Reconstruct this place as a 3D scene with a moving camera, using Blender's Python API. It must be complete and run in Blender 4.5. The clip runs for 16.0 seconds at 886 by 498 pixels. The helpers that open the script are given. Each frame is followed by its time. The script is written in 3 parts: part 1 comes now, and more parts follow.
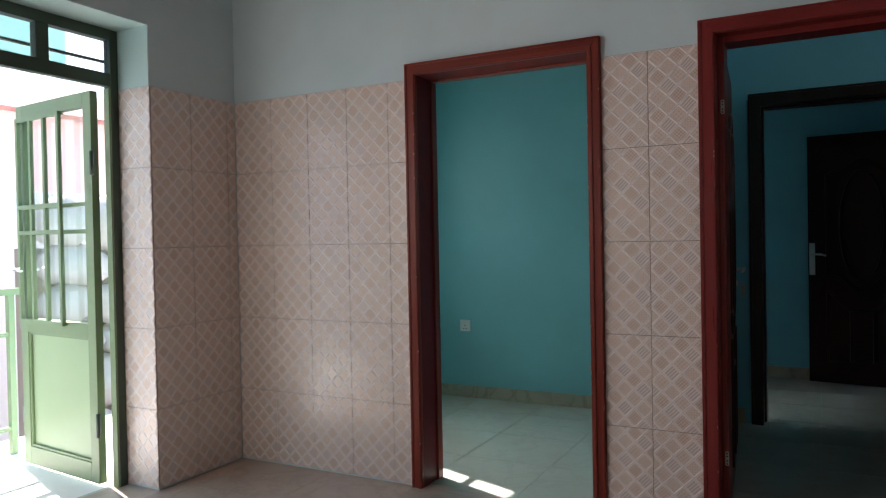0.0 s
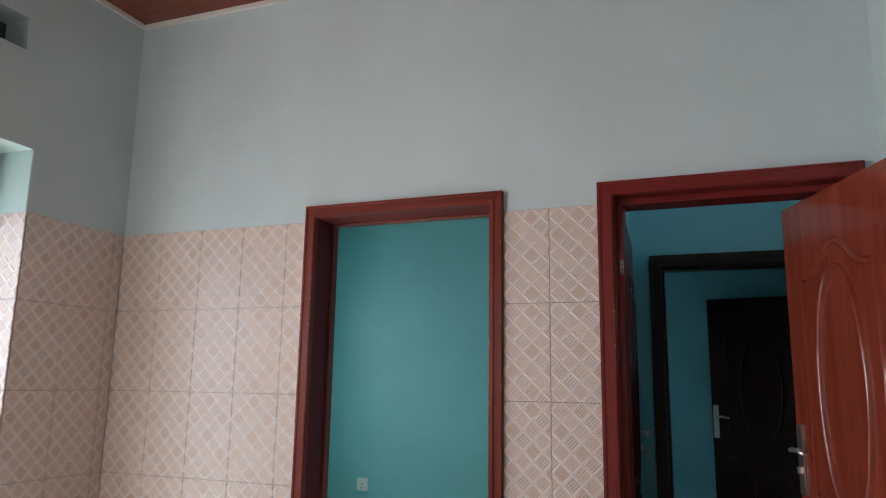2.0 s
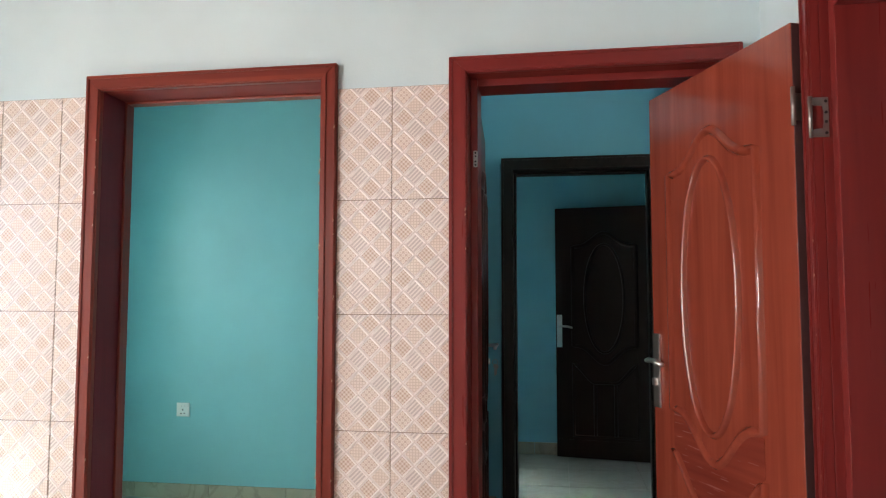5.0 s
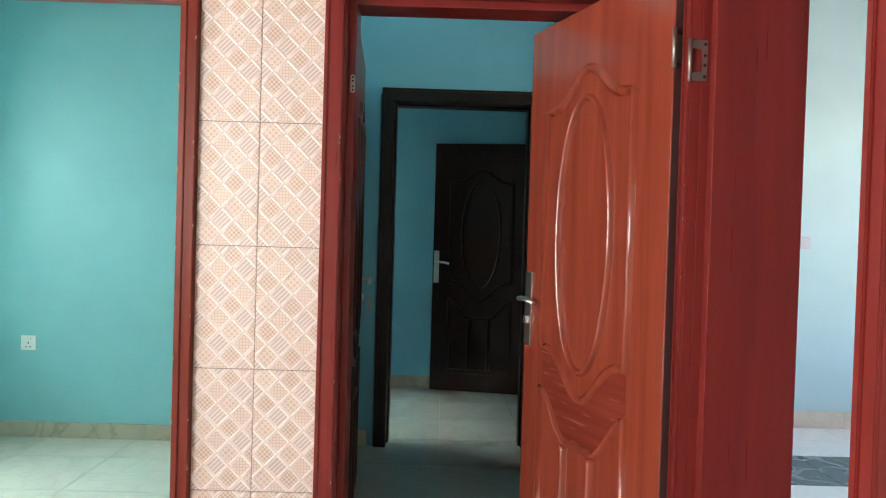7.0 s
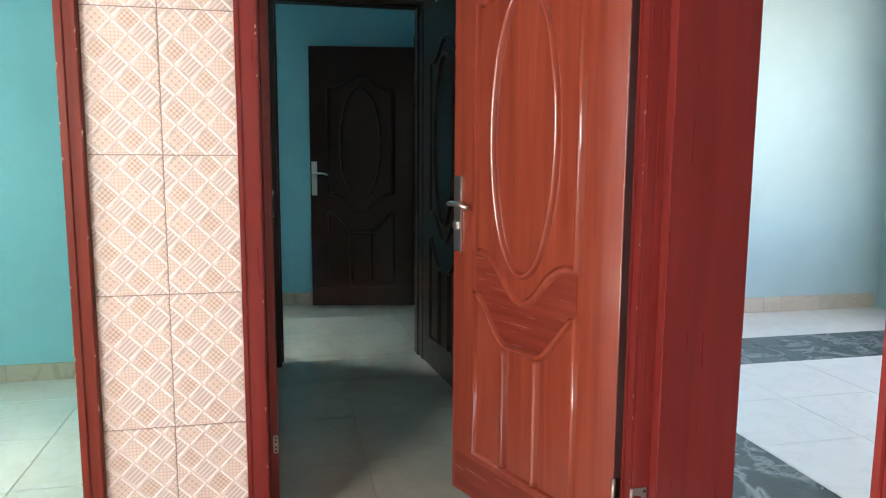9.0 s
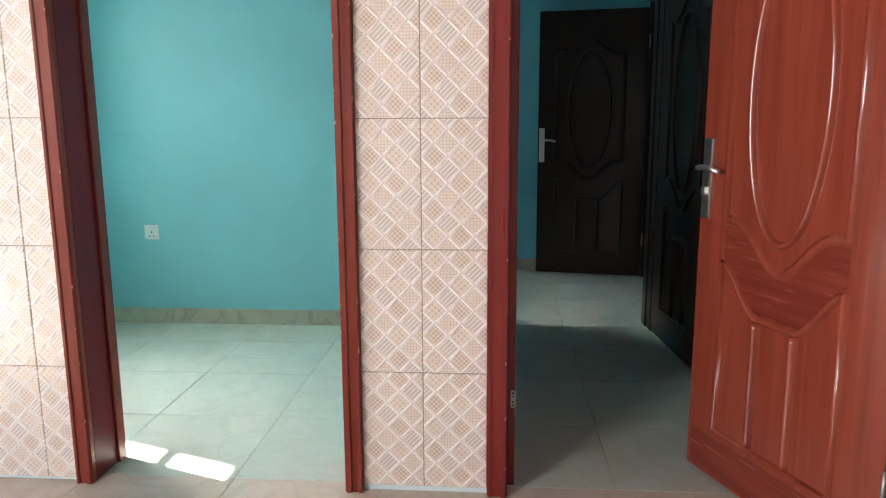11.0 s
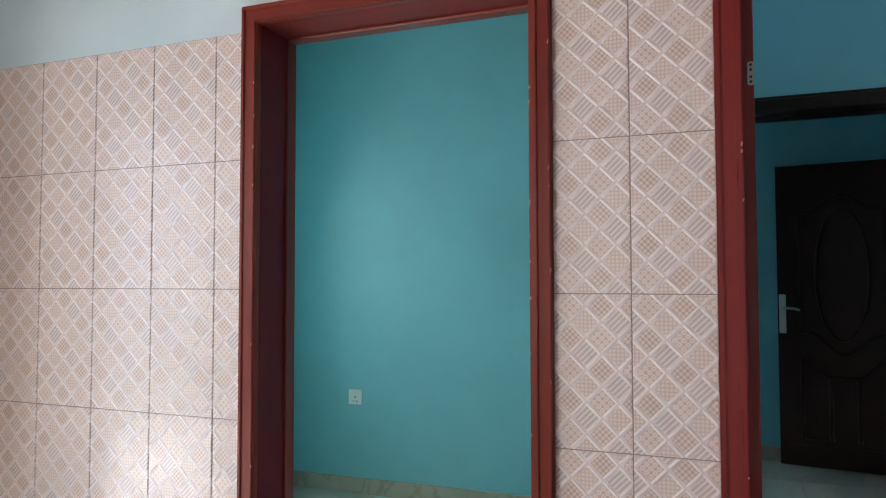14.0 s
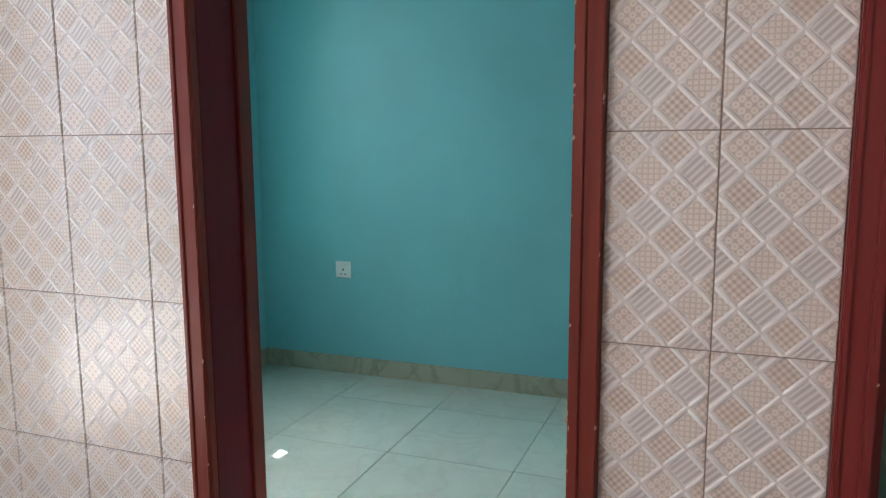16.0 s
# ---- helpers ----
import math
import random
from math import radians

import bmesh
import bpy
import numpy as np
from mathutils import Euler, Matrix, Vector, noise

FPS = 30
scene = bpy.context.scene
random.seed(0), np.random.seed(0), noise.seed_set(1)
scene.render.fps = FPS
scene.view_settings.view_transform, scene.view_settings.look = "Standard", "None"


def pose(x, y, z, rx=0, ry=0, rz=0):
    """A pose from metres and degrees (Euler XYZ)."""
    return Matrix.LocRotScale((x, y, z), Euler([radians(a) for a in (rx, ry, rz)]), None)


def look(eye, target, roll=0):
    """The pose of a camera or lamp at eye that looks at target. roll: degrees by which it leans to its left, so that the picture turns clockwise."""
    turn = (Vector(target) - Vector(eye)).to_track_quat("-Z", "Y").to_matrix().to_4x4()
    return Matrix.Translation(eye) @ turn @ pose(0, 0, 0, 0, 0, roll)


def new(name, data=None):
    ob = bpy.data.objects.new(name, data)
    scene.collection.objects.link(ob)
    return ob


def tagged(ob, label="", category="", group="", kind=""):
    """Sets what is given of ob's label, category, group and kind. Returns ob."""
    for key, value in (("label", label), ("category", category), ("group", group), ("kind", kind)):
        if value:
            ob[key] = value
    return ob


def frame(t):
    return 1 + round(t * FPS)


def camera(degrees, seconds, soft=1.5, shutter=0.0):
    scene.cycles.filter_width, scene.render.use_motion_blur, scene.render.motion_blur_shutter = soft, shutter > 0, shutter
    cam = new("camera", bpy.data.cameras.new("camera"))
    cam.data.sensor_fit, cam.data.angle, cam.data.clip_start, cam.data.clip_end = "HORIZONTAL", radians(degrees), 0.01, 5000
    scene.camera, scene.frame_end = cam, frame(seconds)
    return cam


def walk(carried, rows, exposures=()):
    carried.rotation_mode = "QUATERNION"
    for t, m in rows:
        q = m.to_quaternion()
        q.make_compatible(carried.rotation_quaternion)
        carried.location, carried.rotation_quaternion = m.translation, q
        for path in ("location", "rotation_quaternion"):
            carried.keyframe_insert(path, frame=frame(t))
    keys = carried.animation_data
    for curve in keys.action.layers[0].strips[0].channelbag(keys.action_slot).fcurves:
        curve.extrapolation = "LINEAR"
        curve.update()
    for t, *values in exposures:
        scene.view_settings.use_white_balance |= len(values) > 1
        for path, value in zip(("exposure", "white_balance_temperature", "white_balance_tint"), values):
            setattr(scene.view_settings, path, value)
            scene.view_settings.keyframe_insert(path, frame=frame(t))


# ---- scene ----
cam = camera(63.0, 16.0, soft=1.2)
PATH = [
    (0, (2.656, -3.074, 1.222), (1.728, -1.302, 1.192), -1.1),
    (0.5, (2.676, -3.05, 1.218), (1.796, -1.256, 1.281), 0.2),
    (1, (2.682, -2.989, 1.224), (1.848, -1.18, 1.399), 1.5),
    (1.5, (2.693, -2.939, 1.242), (1.905, -1.121, 1.517), 1.5),
    (2, (2.672, -2.891, 1.255), (1.962, -1.058, 1.623), 0.9),
    (2.5, (2.629, -2.812, 1.269), (1.998, -0.945, 1.61), 0.9),
    (3, (2.568, -2.707, 1.277), (2.026, -0.807, 1.588), 0.5),
    (3.5, (2.526, -2.645, 1.284), (2.046, -0.718, 1.523), 0.1),
    (4, (2.513, -2.571, 1.265), (2.082, -0.625, 1.429), 0.4),
    (4.2, (2.538, -2.532, 1.234), (2.126, -0.582, 1.395), 0.1),
    (6.5, (2.609, -2.335, 1.261), (2.527, -0.336, 1.284), 1.7),
    (7, (2.603, -2.315, 1.243), (2.615, -0.316, 1.207), 1.7),
    (7.5, (2.533, -2.261, 1.224), (2.707, -0.271, 1.123), 1.9),
    (8, (2.443, -2.187, 1.22), (2.825, -0.233, 1.022), -0.3),
    (8.2, (2.419, -2.161, 1.217), (2.864, -0.224, 0.999), 0.2),
    (10.3, (2.264, -2.147, 1.187), (2.473, -0.185, 0.86), 0.1),
    (10.5, (2.258, -2.154, 1.184), (2.354, -0.186, 0.844), -0.3),
    (11, (2.249, -2.162, 1.184), (2.102, -0.198, 0.835), -0.3),
    (11.5, (2.248, -2.106, 1.179), (1.871, -0.16, 0.913), -0.6),
    (12, (2.248, -2.038, 1.197), (1.702, -0.118, 1.073), -1.5),
    (12.5, (2.263, -1.977, 1.227), (1.613, -0.086, 1.262), -1.8),
    (13, (2.281, -1.934, 1.236), (1.587, -0.064, 1.375), -1.1),
    (13.5, (2.273, -1.906, 1.243), (1.555, -0.045, 1.389), -0.3),
    (14, (2.241, -1.847, 1.229), (1.514, 0.014, 1.313), -0.1),
    (14.5, (2.134, -1.727, 1.218), (1.445, 0.15, 1.219), 0.0),
    (15, (2.065, -1.618, 1.21), (1.402, 0.265, 1.09), -0.3),
    (15.5, (2.035, -1.513, 1.175), (1.37, 0.36, 0.952), -0.2),
    (16, (2.023, -1.357, 1.161), (1.317, 0.495, 0.888), -0.3),
]
EXPOSURES = [(0.0, 1.96, 6800, 19), (1.0, 2.3, 6850, 20), (2.0, 2.62, 6850, 21), (3.0, 3.0, 6900, 24), (4.0, 3.32, 7000, 23), (6.5, 3.83, 7250, 16),
             (8.0, 4.12, 7250, 17), (10.5, 3.97, 7150, 18), (11.0, 3.7, 6950, 17), (12.0, 3.15, 6550, 18), (13.0, 3.05, 6450, 19), (15.0, 2.96, 6480, 17), (16.0, 2.88, 6450, 15)]
walk(cam, [(t, look(eye, target, roll)) for t, eye, target, roll in PATH], EXPOSURES)

# ---- light ----
world = bpy.data.worlds.new("world")
scene.world = world
world.use_nodes = True
wn = world.node_tree.nodes
sky = wn.new("ShaderNodeTexSky")
sky.sky_type = "NISHITA"
sky.sun_disc = False
SUN_EL, SUN_AZ = radians(46.0), Vector((-0.94, 0.35, 0.0)).normalized()
sky.sun_elevation = SUN_EL
sky.sun_rotation = math.atan2(SUN_AZ.x, SUN_AZ.y)
world.node_tree.links.new(sky.outputs[0], wn["Background"].inputs[0])
wn["Background"].inputs[1].default_value = 0.15
sun = new("sun", bpy.data.lights.new("sun", "SUN"))
sun.data.energy, sun.data.angle, sun.data.color = 5.0, radians(0.6), (1.0, 0.965, 0.92)
sun_from = Vector((SUN_AZ.x * math.cos(SUN_EL), SUN_AZ.y * math.cos(SUN_EL), math.sin(SUN_EL)))
sun.matrix_world = look(sun_from * 30, (0, 0, 0))


def unseen_window_lamp(eye, target, wide, high, watts, colour):
    """An area lamp for daylight, added in the opening of an unseen window."""
    ob = new("unseen_window_lamp", bpy.data.lights.new("unseen_window_lamp", "AREA"))
    ob.data.shape, ob.data.size, ob.data.size_y = "RECTANGLE", wide, high
    ob.data.energy, ob.data.color = watts, colour
    ob.matrix_world = look(eye, target)
    return ob


DAY = (1.0, 0.98, 0.95)
unseen_window_lamp((-0.30, -3.2, 1.58), (3.0, -1.4, 1.4), 1.05, 1.2, 8.4, (1.0, 0.965, 0.92))      # lamp added for an assumed window of the tiled room, unseen behind the walk
unseen_window_lamp((-0.46, 0.98, 1.55), (2, -0.1, 0.9), 0.60, 1.0, 2.3, DAY)    # lamp added in the unseen window of the teal room
unseen_window_lamp((6.9, 0.4, 1.15), (3.4, 0.6, 0.5), 2.4, 2.0, 2.8, (1.0, 0.98, 0.96))        # lamp added in an unseen window of the banded-floor room; also feeds the passage
unseen_window_lamp((1.05, 2.78, 1.5), (3.4, 2.9, 2.1), 0.4, 0.9, 0.038, (0.9, 0.97, 1.0))        # weak lamp added in a made-up window of the far room

# ---- materials ----


class Nodes:
    """A node material, written as expressions."""

    def __init__(self, name):
        self.mat = bpy.data.materials.new(name)
        self.mat.use_nodes = True
        self.tree = self.mat.node_tree
        self.bsdf = self.tree.nodes["Principled BSDF"]

    def add(self, kind, **values):
        node = self.tree.nodes.new(kind)
        for key, value in values.items():
            setattr(node, key, value)
        return node

    def put(self, value, socket):
        if isinstance(value, bpy.types.NodeSocket):
            self.tree.links.new(value, socket)
        elif isinstance(value, tuple) and len(value) == 3 and len(socket.default_value) == 4:
            socket.default_value = (*value, 1.0)
        else:
            socket.default_value = value

    def math(self, op, a, b=0.0, c=0.0):
        node = self.add("ShaderNodeMath", operation=op)
        for value, socket in zip((a, b, c), node.inputs):
            self.put(value, socket)
        return node.outputs[0]

    def mix(self, f, a, b):
        node = self.add("ShaderNodeMix", data_type="RGBA")
        self.put(f, node.inputs[0]), self.put(a, node.inputs[6]), self.put(b, node.inputs[7])
        return node.outputs[2]

    def coords(self, scale=(1, 1, 1), which="Object", shift=None):
        src = self.add("ShaderNodeTexCoord").outputs[which]
        m = self.add("ShaderNodeMapping")
        self.put(src, m.inputs[0])
        m.inputs["Scale"].default_value = scale
        if shift is not None:
            comb = self.add("ShaderNodeCombineXYZ")
            for i in range(3):
                self.put(shift, comb.inputs[i])
            self.put(comb.outputs[0], m.inputs["Location"])
        return m.outputs[0]

    def noise(self, vec, scale, detail=3.0, rough=0.55, distort=0.0):
        node = self.add("ShaderNodeTexNoise")
        self.put(vec, node.inputs["Vector"])
        for key, value in (("Scale", scale), ("Detail", detail), ("Roughness", rough), ("Distortion", distort)):
            node.inputs[key].default_value = value
        return node.outputs[0]

    def ramp(self, value, low, high):
        node = self.add("ShaderNodeMapRange")
        self.put(value, node.inputs[0])
        node.inputs[1].default_value, node.inputs[2].default_value = low, high
        return node.outputs[0]

    def random(self):
        return self.add("ShaderNodeObjectInfo").outputs["Random"]

    def bump(self, height, strength, distance):
        node = self.add("ShaderNodeBump")
        self.put(height, node.inputs["Height"])
        node.inputs["Strength"].default_value, node.inputs["Distance"].default_value = strength, distance
        self.put(node.outputs[0], self.bsdf.inputs["Normal"])

    def done(self, colour, rough=0.5, metal=0.0, spec=0.5):
        self.put(colour, self.bsdf.inputs["Base Color"])
        self.put(rough, self.bsdf.inputs["Roughness"])
        self.put(metal, self.bsdf.inputs["Metallic"])
        self.put(spec, self.bsdf.inputs["Specular IOR Level"])
        return self.mat


def shade(colour, k):
    return tuple(min(1.0, c * k) for c in colour)


def paint(name, colour, rough=0.55, spread=0.06):
    """Emulsion on trowelled plaster: faint blotches, roller grain."""
    n = Nodes(name)
    v = n.coords()
    blotch = n.ramp(n.noise(v, 1.7, 4.0), 0.3, 0.7)
    col = n.mix(blotch, shade(colour, 1 - spread), shade(colour, 1 + spread))
    scuff = n.ramp(n.noise(v, 9.0, 5.0, 0.7), 0.66, 0.8)
    col = n.mix(n.math("MULTIPLY", scuff, 0.35), col, shade(colour, 0.86))
    h = n.math("ADD", n.noise(v, 160.0, 2.0), n.math("MULTIPLY", n.noise(v, 5.0, 3.0), 6.0))
    n.bump(h, 0.12, 0.004)
    return n.done(col, n.math("ADD", rough - 0.05, n.math("MULTIPLY", blotch, 0.1)), 0, 0.35)


def wood(name, light, dark, axis="Z", rough=0.28, ring=26.0, spec=0.4):
    """Varnished timber with grain along one axis of the object."""
    n = Nodes(name)
    along = {"X": (0.05, 1, 1), "Y": (1, 0.05, 1), "Z": (1, 1, 0.05)}[axis]
    rnd = n.math("MULTIPLY", n.random(), 17.0)
    v = n.coords(along, shift=rnd)
    big = n.noise(v, ring, 3.0, 0.5, 1.2)
    fine = n.noise(v, ring * 7, 2.0, 0.5)
    g = n.math("ADD", n.math("MULTIPLY", big, 0.82), n.math("MULTIPLY", fine, 0.18))
    col = n.mix(n.ramp(g, 0.26, 0.74), dark, light)
    wear = n.ramp(n.noise(n.coords(), 60.0, 5.0, 0.7), 0.70, 0.78)
    col = n.mix(n.math("MULTIPLY", wear, 0.3), col, shade(light, 1.5))
    n.bump(g, 0.04, 0.0005)
    return n.done(col, n.math("ADD", rough, n.math("MULTIPLY", fine, 0.08)), 0, spec)


def metal(name, colour, rough=0.25, metallic=1.0):
    n = Nodes(name)
    v = n.coords()
    s = n.noise(v, 90.0, 4.0)
    col = n.mix(s, shade(colour, 0.8), colour)
    return n.done(col, n.math("ADD", rough, n.math("MULTIPLY", s, 0.15)), metallic)


def wall_tile(name):
    """Glazed wall tile: a lattice of raised pale bands, with checked, striped, hatched and flowered diamonds."""
    n = Nodes(name)
    sep = n.add("ShaderNodeSeparateXYZ")
    n.put(n.add("ShaderNodeTexCoord").outputs["Object"], sep.inputs[0])
    u = n.math("DIVIDE", sep.outputs[0], 0.0805)
    w = n.math("DIVIDE", sep.outputs[2], 0.0805)
    a, b = n.math("ADD", u, w), n.math("SUBTRACT", u, w)
    ia, ib = n.math("ROUND", a), n.math("ROUND", b)
    fa, fb = n.math("SUBTRACT", a, ia), n.math("SUBTRACT", b, ib)
    ga, gb = n.math("ABSOLUTE", fa), n.math("ABSOLUTE", fb)
    edge = n.math("MAXIMUM", ga, gb)
    frame_in = n.ramp(edge, 0.375, 0.40)
    joint = n.ramp(edge, 0.475, 0.485)
    main = n.math("PINGPONG", n.math("ADD", ia, ib), 1.0)
    odd = n.math("PINGPONG", ia, 1.0)

    def wave(value, k, shift=0.0):
        return n.math("MULTIPLY", n.math("PINGPONG", n.math("ADD", n.math("MULTIPLY", value, k), shift), 0.5), 2.0)
    gingham = n.math("ADD", n.ramp(wave(fa, 5.2, 0.5), 0.40, 0.60), n.ramp(wave(fb, 5.2, 0.5), 0.40, 0.60))
    gingham = n.math("MULTIPLY", gingham, 0.5)
    pa, pb = wave(fa, 4.0), wave(fb, 4.0)
    petal = n.math("ADD", n.math("MULTIPLY", pa, pa), n.math("MULTIPLY", pb, pb))
    floral = n.math("MAXIMUM", n.ramp(petal, 0.72, 0.95), n.math("SUBTRACT", 1.0, n.ramp(petal, 0.02, 0.08)))
    stripe = n.ramp(wave(fb, 5.2), 0.35, 0.6)
    mesh_u, mesh_w = n.ramp(wave(u, 8.0), 0.62, 0.80), n.ramp(wave(w, 8.0), 0.62, 0.80)
    mesh = n.math("MAXIMUM", mesh_u, mesh_w)
    cream, white, field = (0.77, 0.68, 0.63), (0.875, 0.805, 0.765), (0.765, 0.65, 0.575)
    c_chk = n.mix(gingham, field, (0.51, 0.365, 0.28))
    c_flo = n.mix(n.math("MULTIPLY", floral, 0.65), field, (0.48, 0.34, 0.26))
    c_str = n.mix(stripe, cream, (0.54, 0.465, 0.43))
    c_hat = n.mix(n.math("MULTIPLY", mesh, 0.55), field, (0.49, 0.365, 0.285))
    inner = n.mix(main, n.mix(odd, c_str, c_hat), n.mix(odd, c_chk, c_flo))
    col = n.mix(frame_in, inner, white)
    col = n.mix(n.math("MULTIPLY", joint, 0.7), col, (0.64, 0.53, 0.465))
    rnd = n.random()
    v = n.coords(shift=n.math("MULTIPLY", rnd, 9.0))
    mott = n.noise(v, 14.0, 4.0)
    col = n.mix(n.math("MULTIPLY", n.ramp(mott, 0.35, 0.75), 0.16), col, (0.62, 0.48, 0.40))
    speck = n.ramp(n.noise(v, 210.0, 1.0), 0.735, 0.75)
    col = n.mix(n.math("MULTIPLY", speck, 0.5), col, (0.2, 0.15, 0.1))
    pillow = n.math("SUBTRACT", 1.0, n.math("MULTIPLY", n.math("MINIMUM", ga, gb), 1.6))
    relief = n.math("MULTIPLY", n.ramp(edge, 0.40, 0.465), pillow)
    n.bump(n.math("ADD", relief, n.math("MULTIPLY", n.noise(v, 30.0, 2.0), 0.12)), 1.0, 0.0034)
    n.bsdf.inputs["Coat Weight"].default_value, n.bsdf.inputs["Coat Roughness"].default_value = 0.65, 0.15
    return n.done(col, n.math("ADD", 0.28, n.math("MULTIPLY", mott, 0.14)), 0, 0.75)


def floor_tile(name, colour, vein, rough=0.12, amount=0.5):
    """Polished porcelain with clouded veins."""
    n = Nodes(name)
    v = n.coords(shift=n.math("MULTIPLY", n.random(), 23.0))
    cloud = n.noise(v, 3.0, 6.0, 0.6, 1.4)
    line = n.math("ABSOLUTE", n.math("SUBTRACT", n.noise(v, 4.5, 5.0, 0.55, 0.6), 0.5))
    veins = n.math("SUBTRACT", 1.0, n.ramp(line, 0.0, 0.05))
    col = n.mix(n.math("MULTIPLY", n.ramp(cloud, 0.35, 0.7), amount), colour, shade(colour, 0.82))
    col = n.mix(n.math("MULTIPLY", veins, amount * 0.7), col, vein)
    n.bump(n.noise(v, 8.0, 2.0), 0.03, 0.002)
    return n.done(col, n.math("ADD", rough, n.math("MULTIPLY", cloud, 0.1)), 0, 0.5)


def plain(name, colour, rough=0.5, spread=0.1, metallic=0.0, grain=40.0):
    n = Nodes(name)
    v = n.coords()
    s = n.noise(v, grain, 5.0, 0.65)
    col = n.mix(s, shade(colour, 1 - spread), shade(colour, 1 + spread))
    n.bump(s, 0.1, 0.001)
    return n.done(col, n.math("ADD", rough - 0.05, n.math("MULTIPLY", s, 0.1)), metallic)


M_BLUE = paint("pale_blue_paint", (0.575, 0.715, 0.735))
M_TEAL = paint("turquoise_paint", (0.195, 0.505, 0.54))
M_AQUA = paint("blue_turquoise_paint", (0.17, 0.53, 0.63))
M_SKY = paint("light_blue_paint", (0.41, 0.555, 0.565))
M_WHITE = paint("white_paint", (0.78, 0.77, 0.74))
M_REVEAL = paint("mint_paint", (0.50, 0.68, 0.66))
M_TILE = wall_tile("patterned_wall_tile")
M_GROUT = plain("grout", (0.31, 0.24, 0.19), 0.9)
# cream tile with the green bounce of the turquoise walls put into its colour
M_FLOOR = floor_tile("cream_tile_teal_bounce", (0.50, 0.56, 0.495), (0.42, 0.43, 0.36), 0.07)
M_FWHITE = floor_tile("white_floor_tile", (0.74, 0.73, 0.70), (0.5, 0.5, 0.48), 0.12, 0.25)
M_FDARK = floor_tile("dark_marble_tile", (0.045, 0.06, 0.065), (0.30, 0.33, 0.34), 0.14, 0.9)
M_FLOORW = floor_tile("warm_beige_floor_tile", (0.58, 0.50, 0.42), (0.42, 0.34, 0.27), 0.09)
M_SKIRT = floor_tile("skirting_tile", (0.46, 0.42, 0.32), (0.26, 0.24, 0.18), 0.2, 0.7)
M_SKIRT3 = floor_tile("beige_skirting_tile", (0.62, 0.52, 0.42), (0.45, 0.36, 0.28), 0.2, 0.4)
M_FGROUT = plain("floor_grout", (0.45, 0.46, 0.40), 0.9)
M_FRAME = wood("mahogany_frame", (0.235, 0.029, 0.025), (0.165, 0.018, 0.016), "Z", 0.25, 13.0, 0.35)
M_FRAMEX = wood("mahogany_head", (0.235, 0.029, 0.025), (0.165, 0.018, 0.016), "X", 0.25, 13.0, 0.35)
M_FRAMEB = wood("brown_mahogany_frame", (0.245, 0.043, 0.027), (0.135, 0.019, 0.013), "Z", 0.28, 14.0, 0.28)
M_FRAMEBX = wood("brown_mahogany_head", (0.270, 0.050, 0.030), (0.150, 0.022, 0.015), "X", 0.26, 15.0, 0.3)
M_HEADIN = wood("mahogany_head_lining", (0.225, 0.036, 0.029), (0.195, 0.029, 0.024), "X", 0.45, 7.0, 0.2)
# lining colour set darker than the frame, holds the shade of the unlit jamb
M_LINING = wood("shaded_lining", (0.150, 0.015, 0.024), (0.115, 0.011, 0.018), "Z", 0.40, 26.0, 0.18)
M_LEAF = wood("red_brown_door", (0.315, 0.066, 0.036), (0.205, 0.034, 0.020), "Z", 0.12, 14.0, 0.7)
M_LEAFX = wood("red_brown_cross_grain", (0.275, 0.055, 0.031), (0.150, 0.020, 0.014), "X", 0.22, 16.0)
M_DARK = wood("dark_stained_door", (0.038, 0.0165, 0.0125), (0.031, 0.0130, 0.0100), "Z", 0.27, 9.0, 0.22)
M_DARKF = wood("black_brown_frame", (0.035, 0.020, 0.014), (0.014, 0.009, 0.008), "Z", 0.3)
M_CEIL = wood("varnished_ceiling_board", (0.27, 0.065, 0.03), (0.14, 0.025, 0.015), "X", 0.3)
M_CHROME = metal("chrome", (0.80, 0.79, 0.76), 0.30)
M_STEEL = metal("hinge_steel", (0.46, 0.44, 0.41), 0.38)
M_PLASTIC = plain("white_plastic", (0.74, 0.75, 0.72), 0.35, 0.03)
M_SWITCH = plain("pinkish_plastic", (0.46, 0.42, 0.45), 0.35, 0.03)
M_BLACK = plain("black_hole", (0.02, 0.02, 0.02), 0.6)
M_GREEN = plain("green_enamel", (0.19, 0.265, 0.14), 0.35, 0.10)
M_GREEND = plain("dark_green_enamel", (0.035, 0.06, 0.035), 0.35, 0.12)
M_PANEL = plain("pale_green_sheet", (0.30, 0.40, 0.23), 0.35, 0.06, 0.0, 5.0)
M_GROUND = plain("concrete_ground", (0.42, 0.40, 0.37), 0.85, 0.12, 0.0, 6.0)
M_TERRACE = plain("pale_screed", (0.80, 0.80, 0.79), 0.7, 0.08, 0.0, 6.0)
M_STUCCO = plain("white_stucco", (0.82, 0.81, 0.79), 0.85, 0.10, 0.0, 14.0)
M_PINK = plain("pink_paint", (0.72, 0.50, 0.48), 0.7, 0.08)
M_STONE = plain("pale_stone", (0.50, 0.44, 0.40), 0.8, 0.25, 0.0, 5.0)
M_EDGE = plain("raw_door_edge", (0.10, 0.045, 0.045), 0.4, 0.3, 0.0, 30.0)
M_CHIP = plain("bare_timber", (0.52, 0.34, 0.24), 0.6, 0.15)
M_ROOF = plain("red_roof_sheet", (0.42, 0.20, 0.18), 0.5, 0.1)


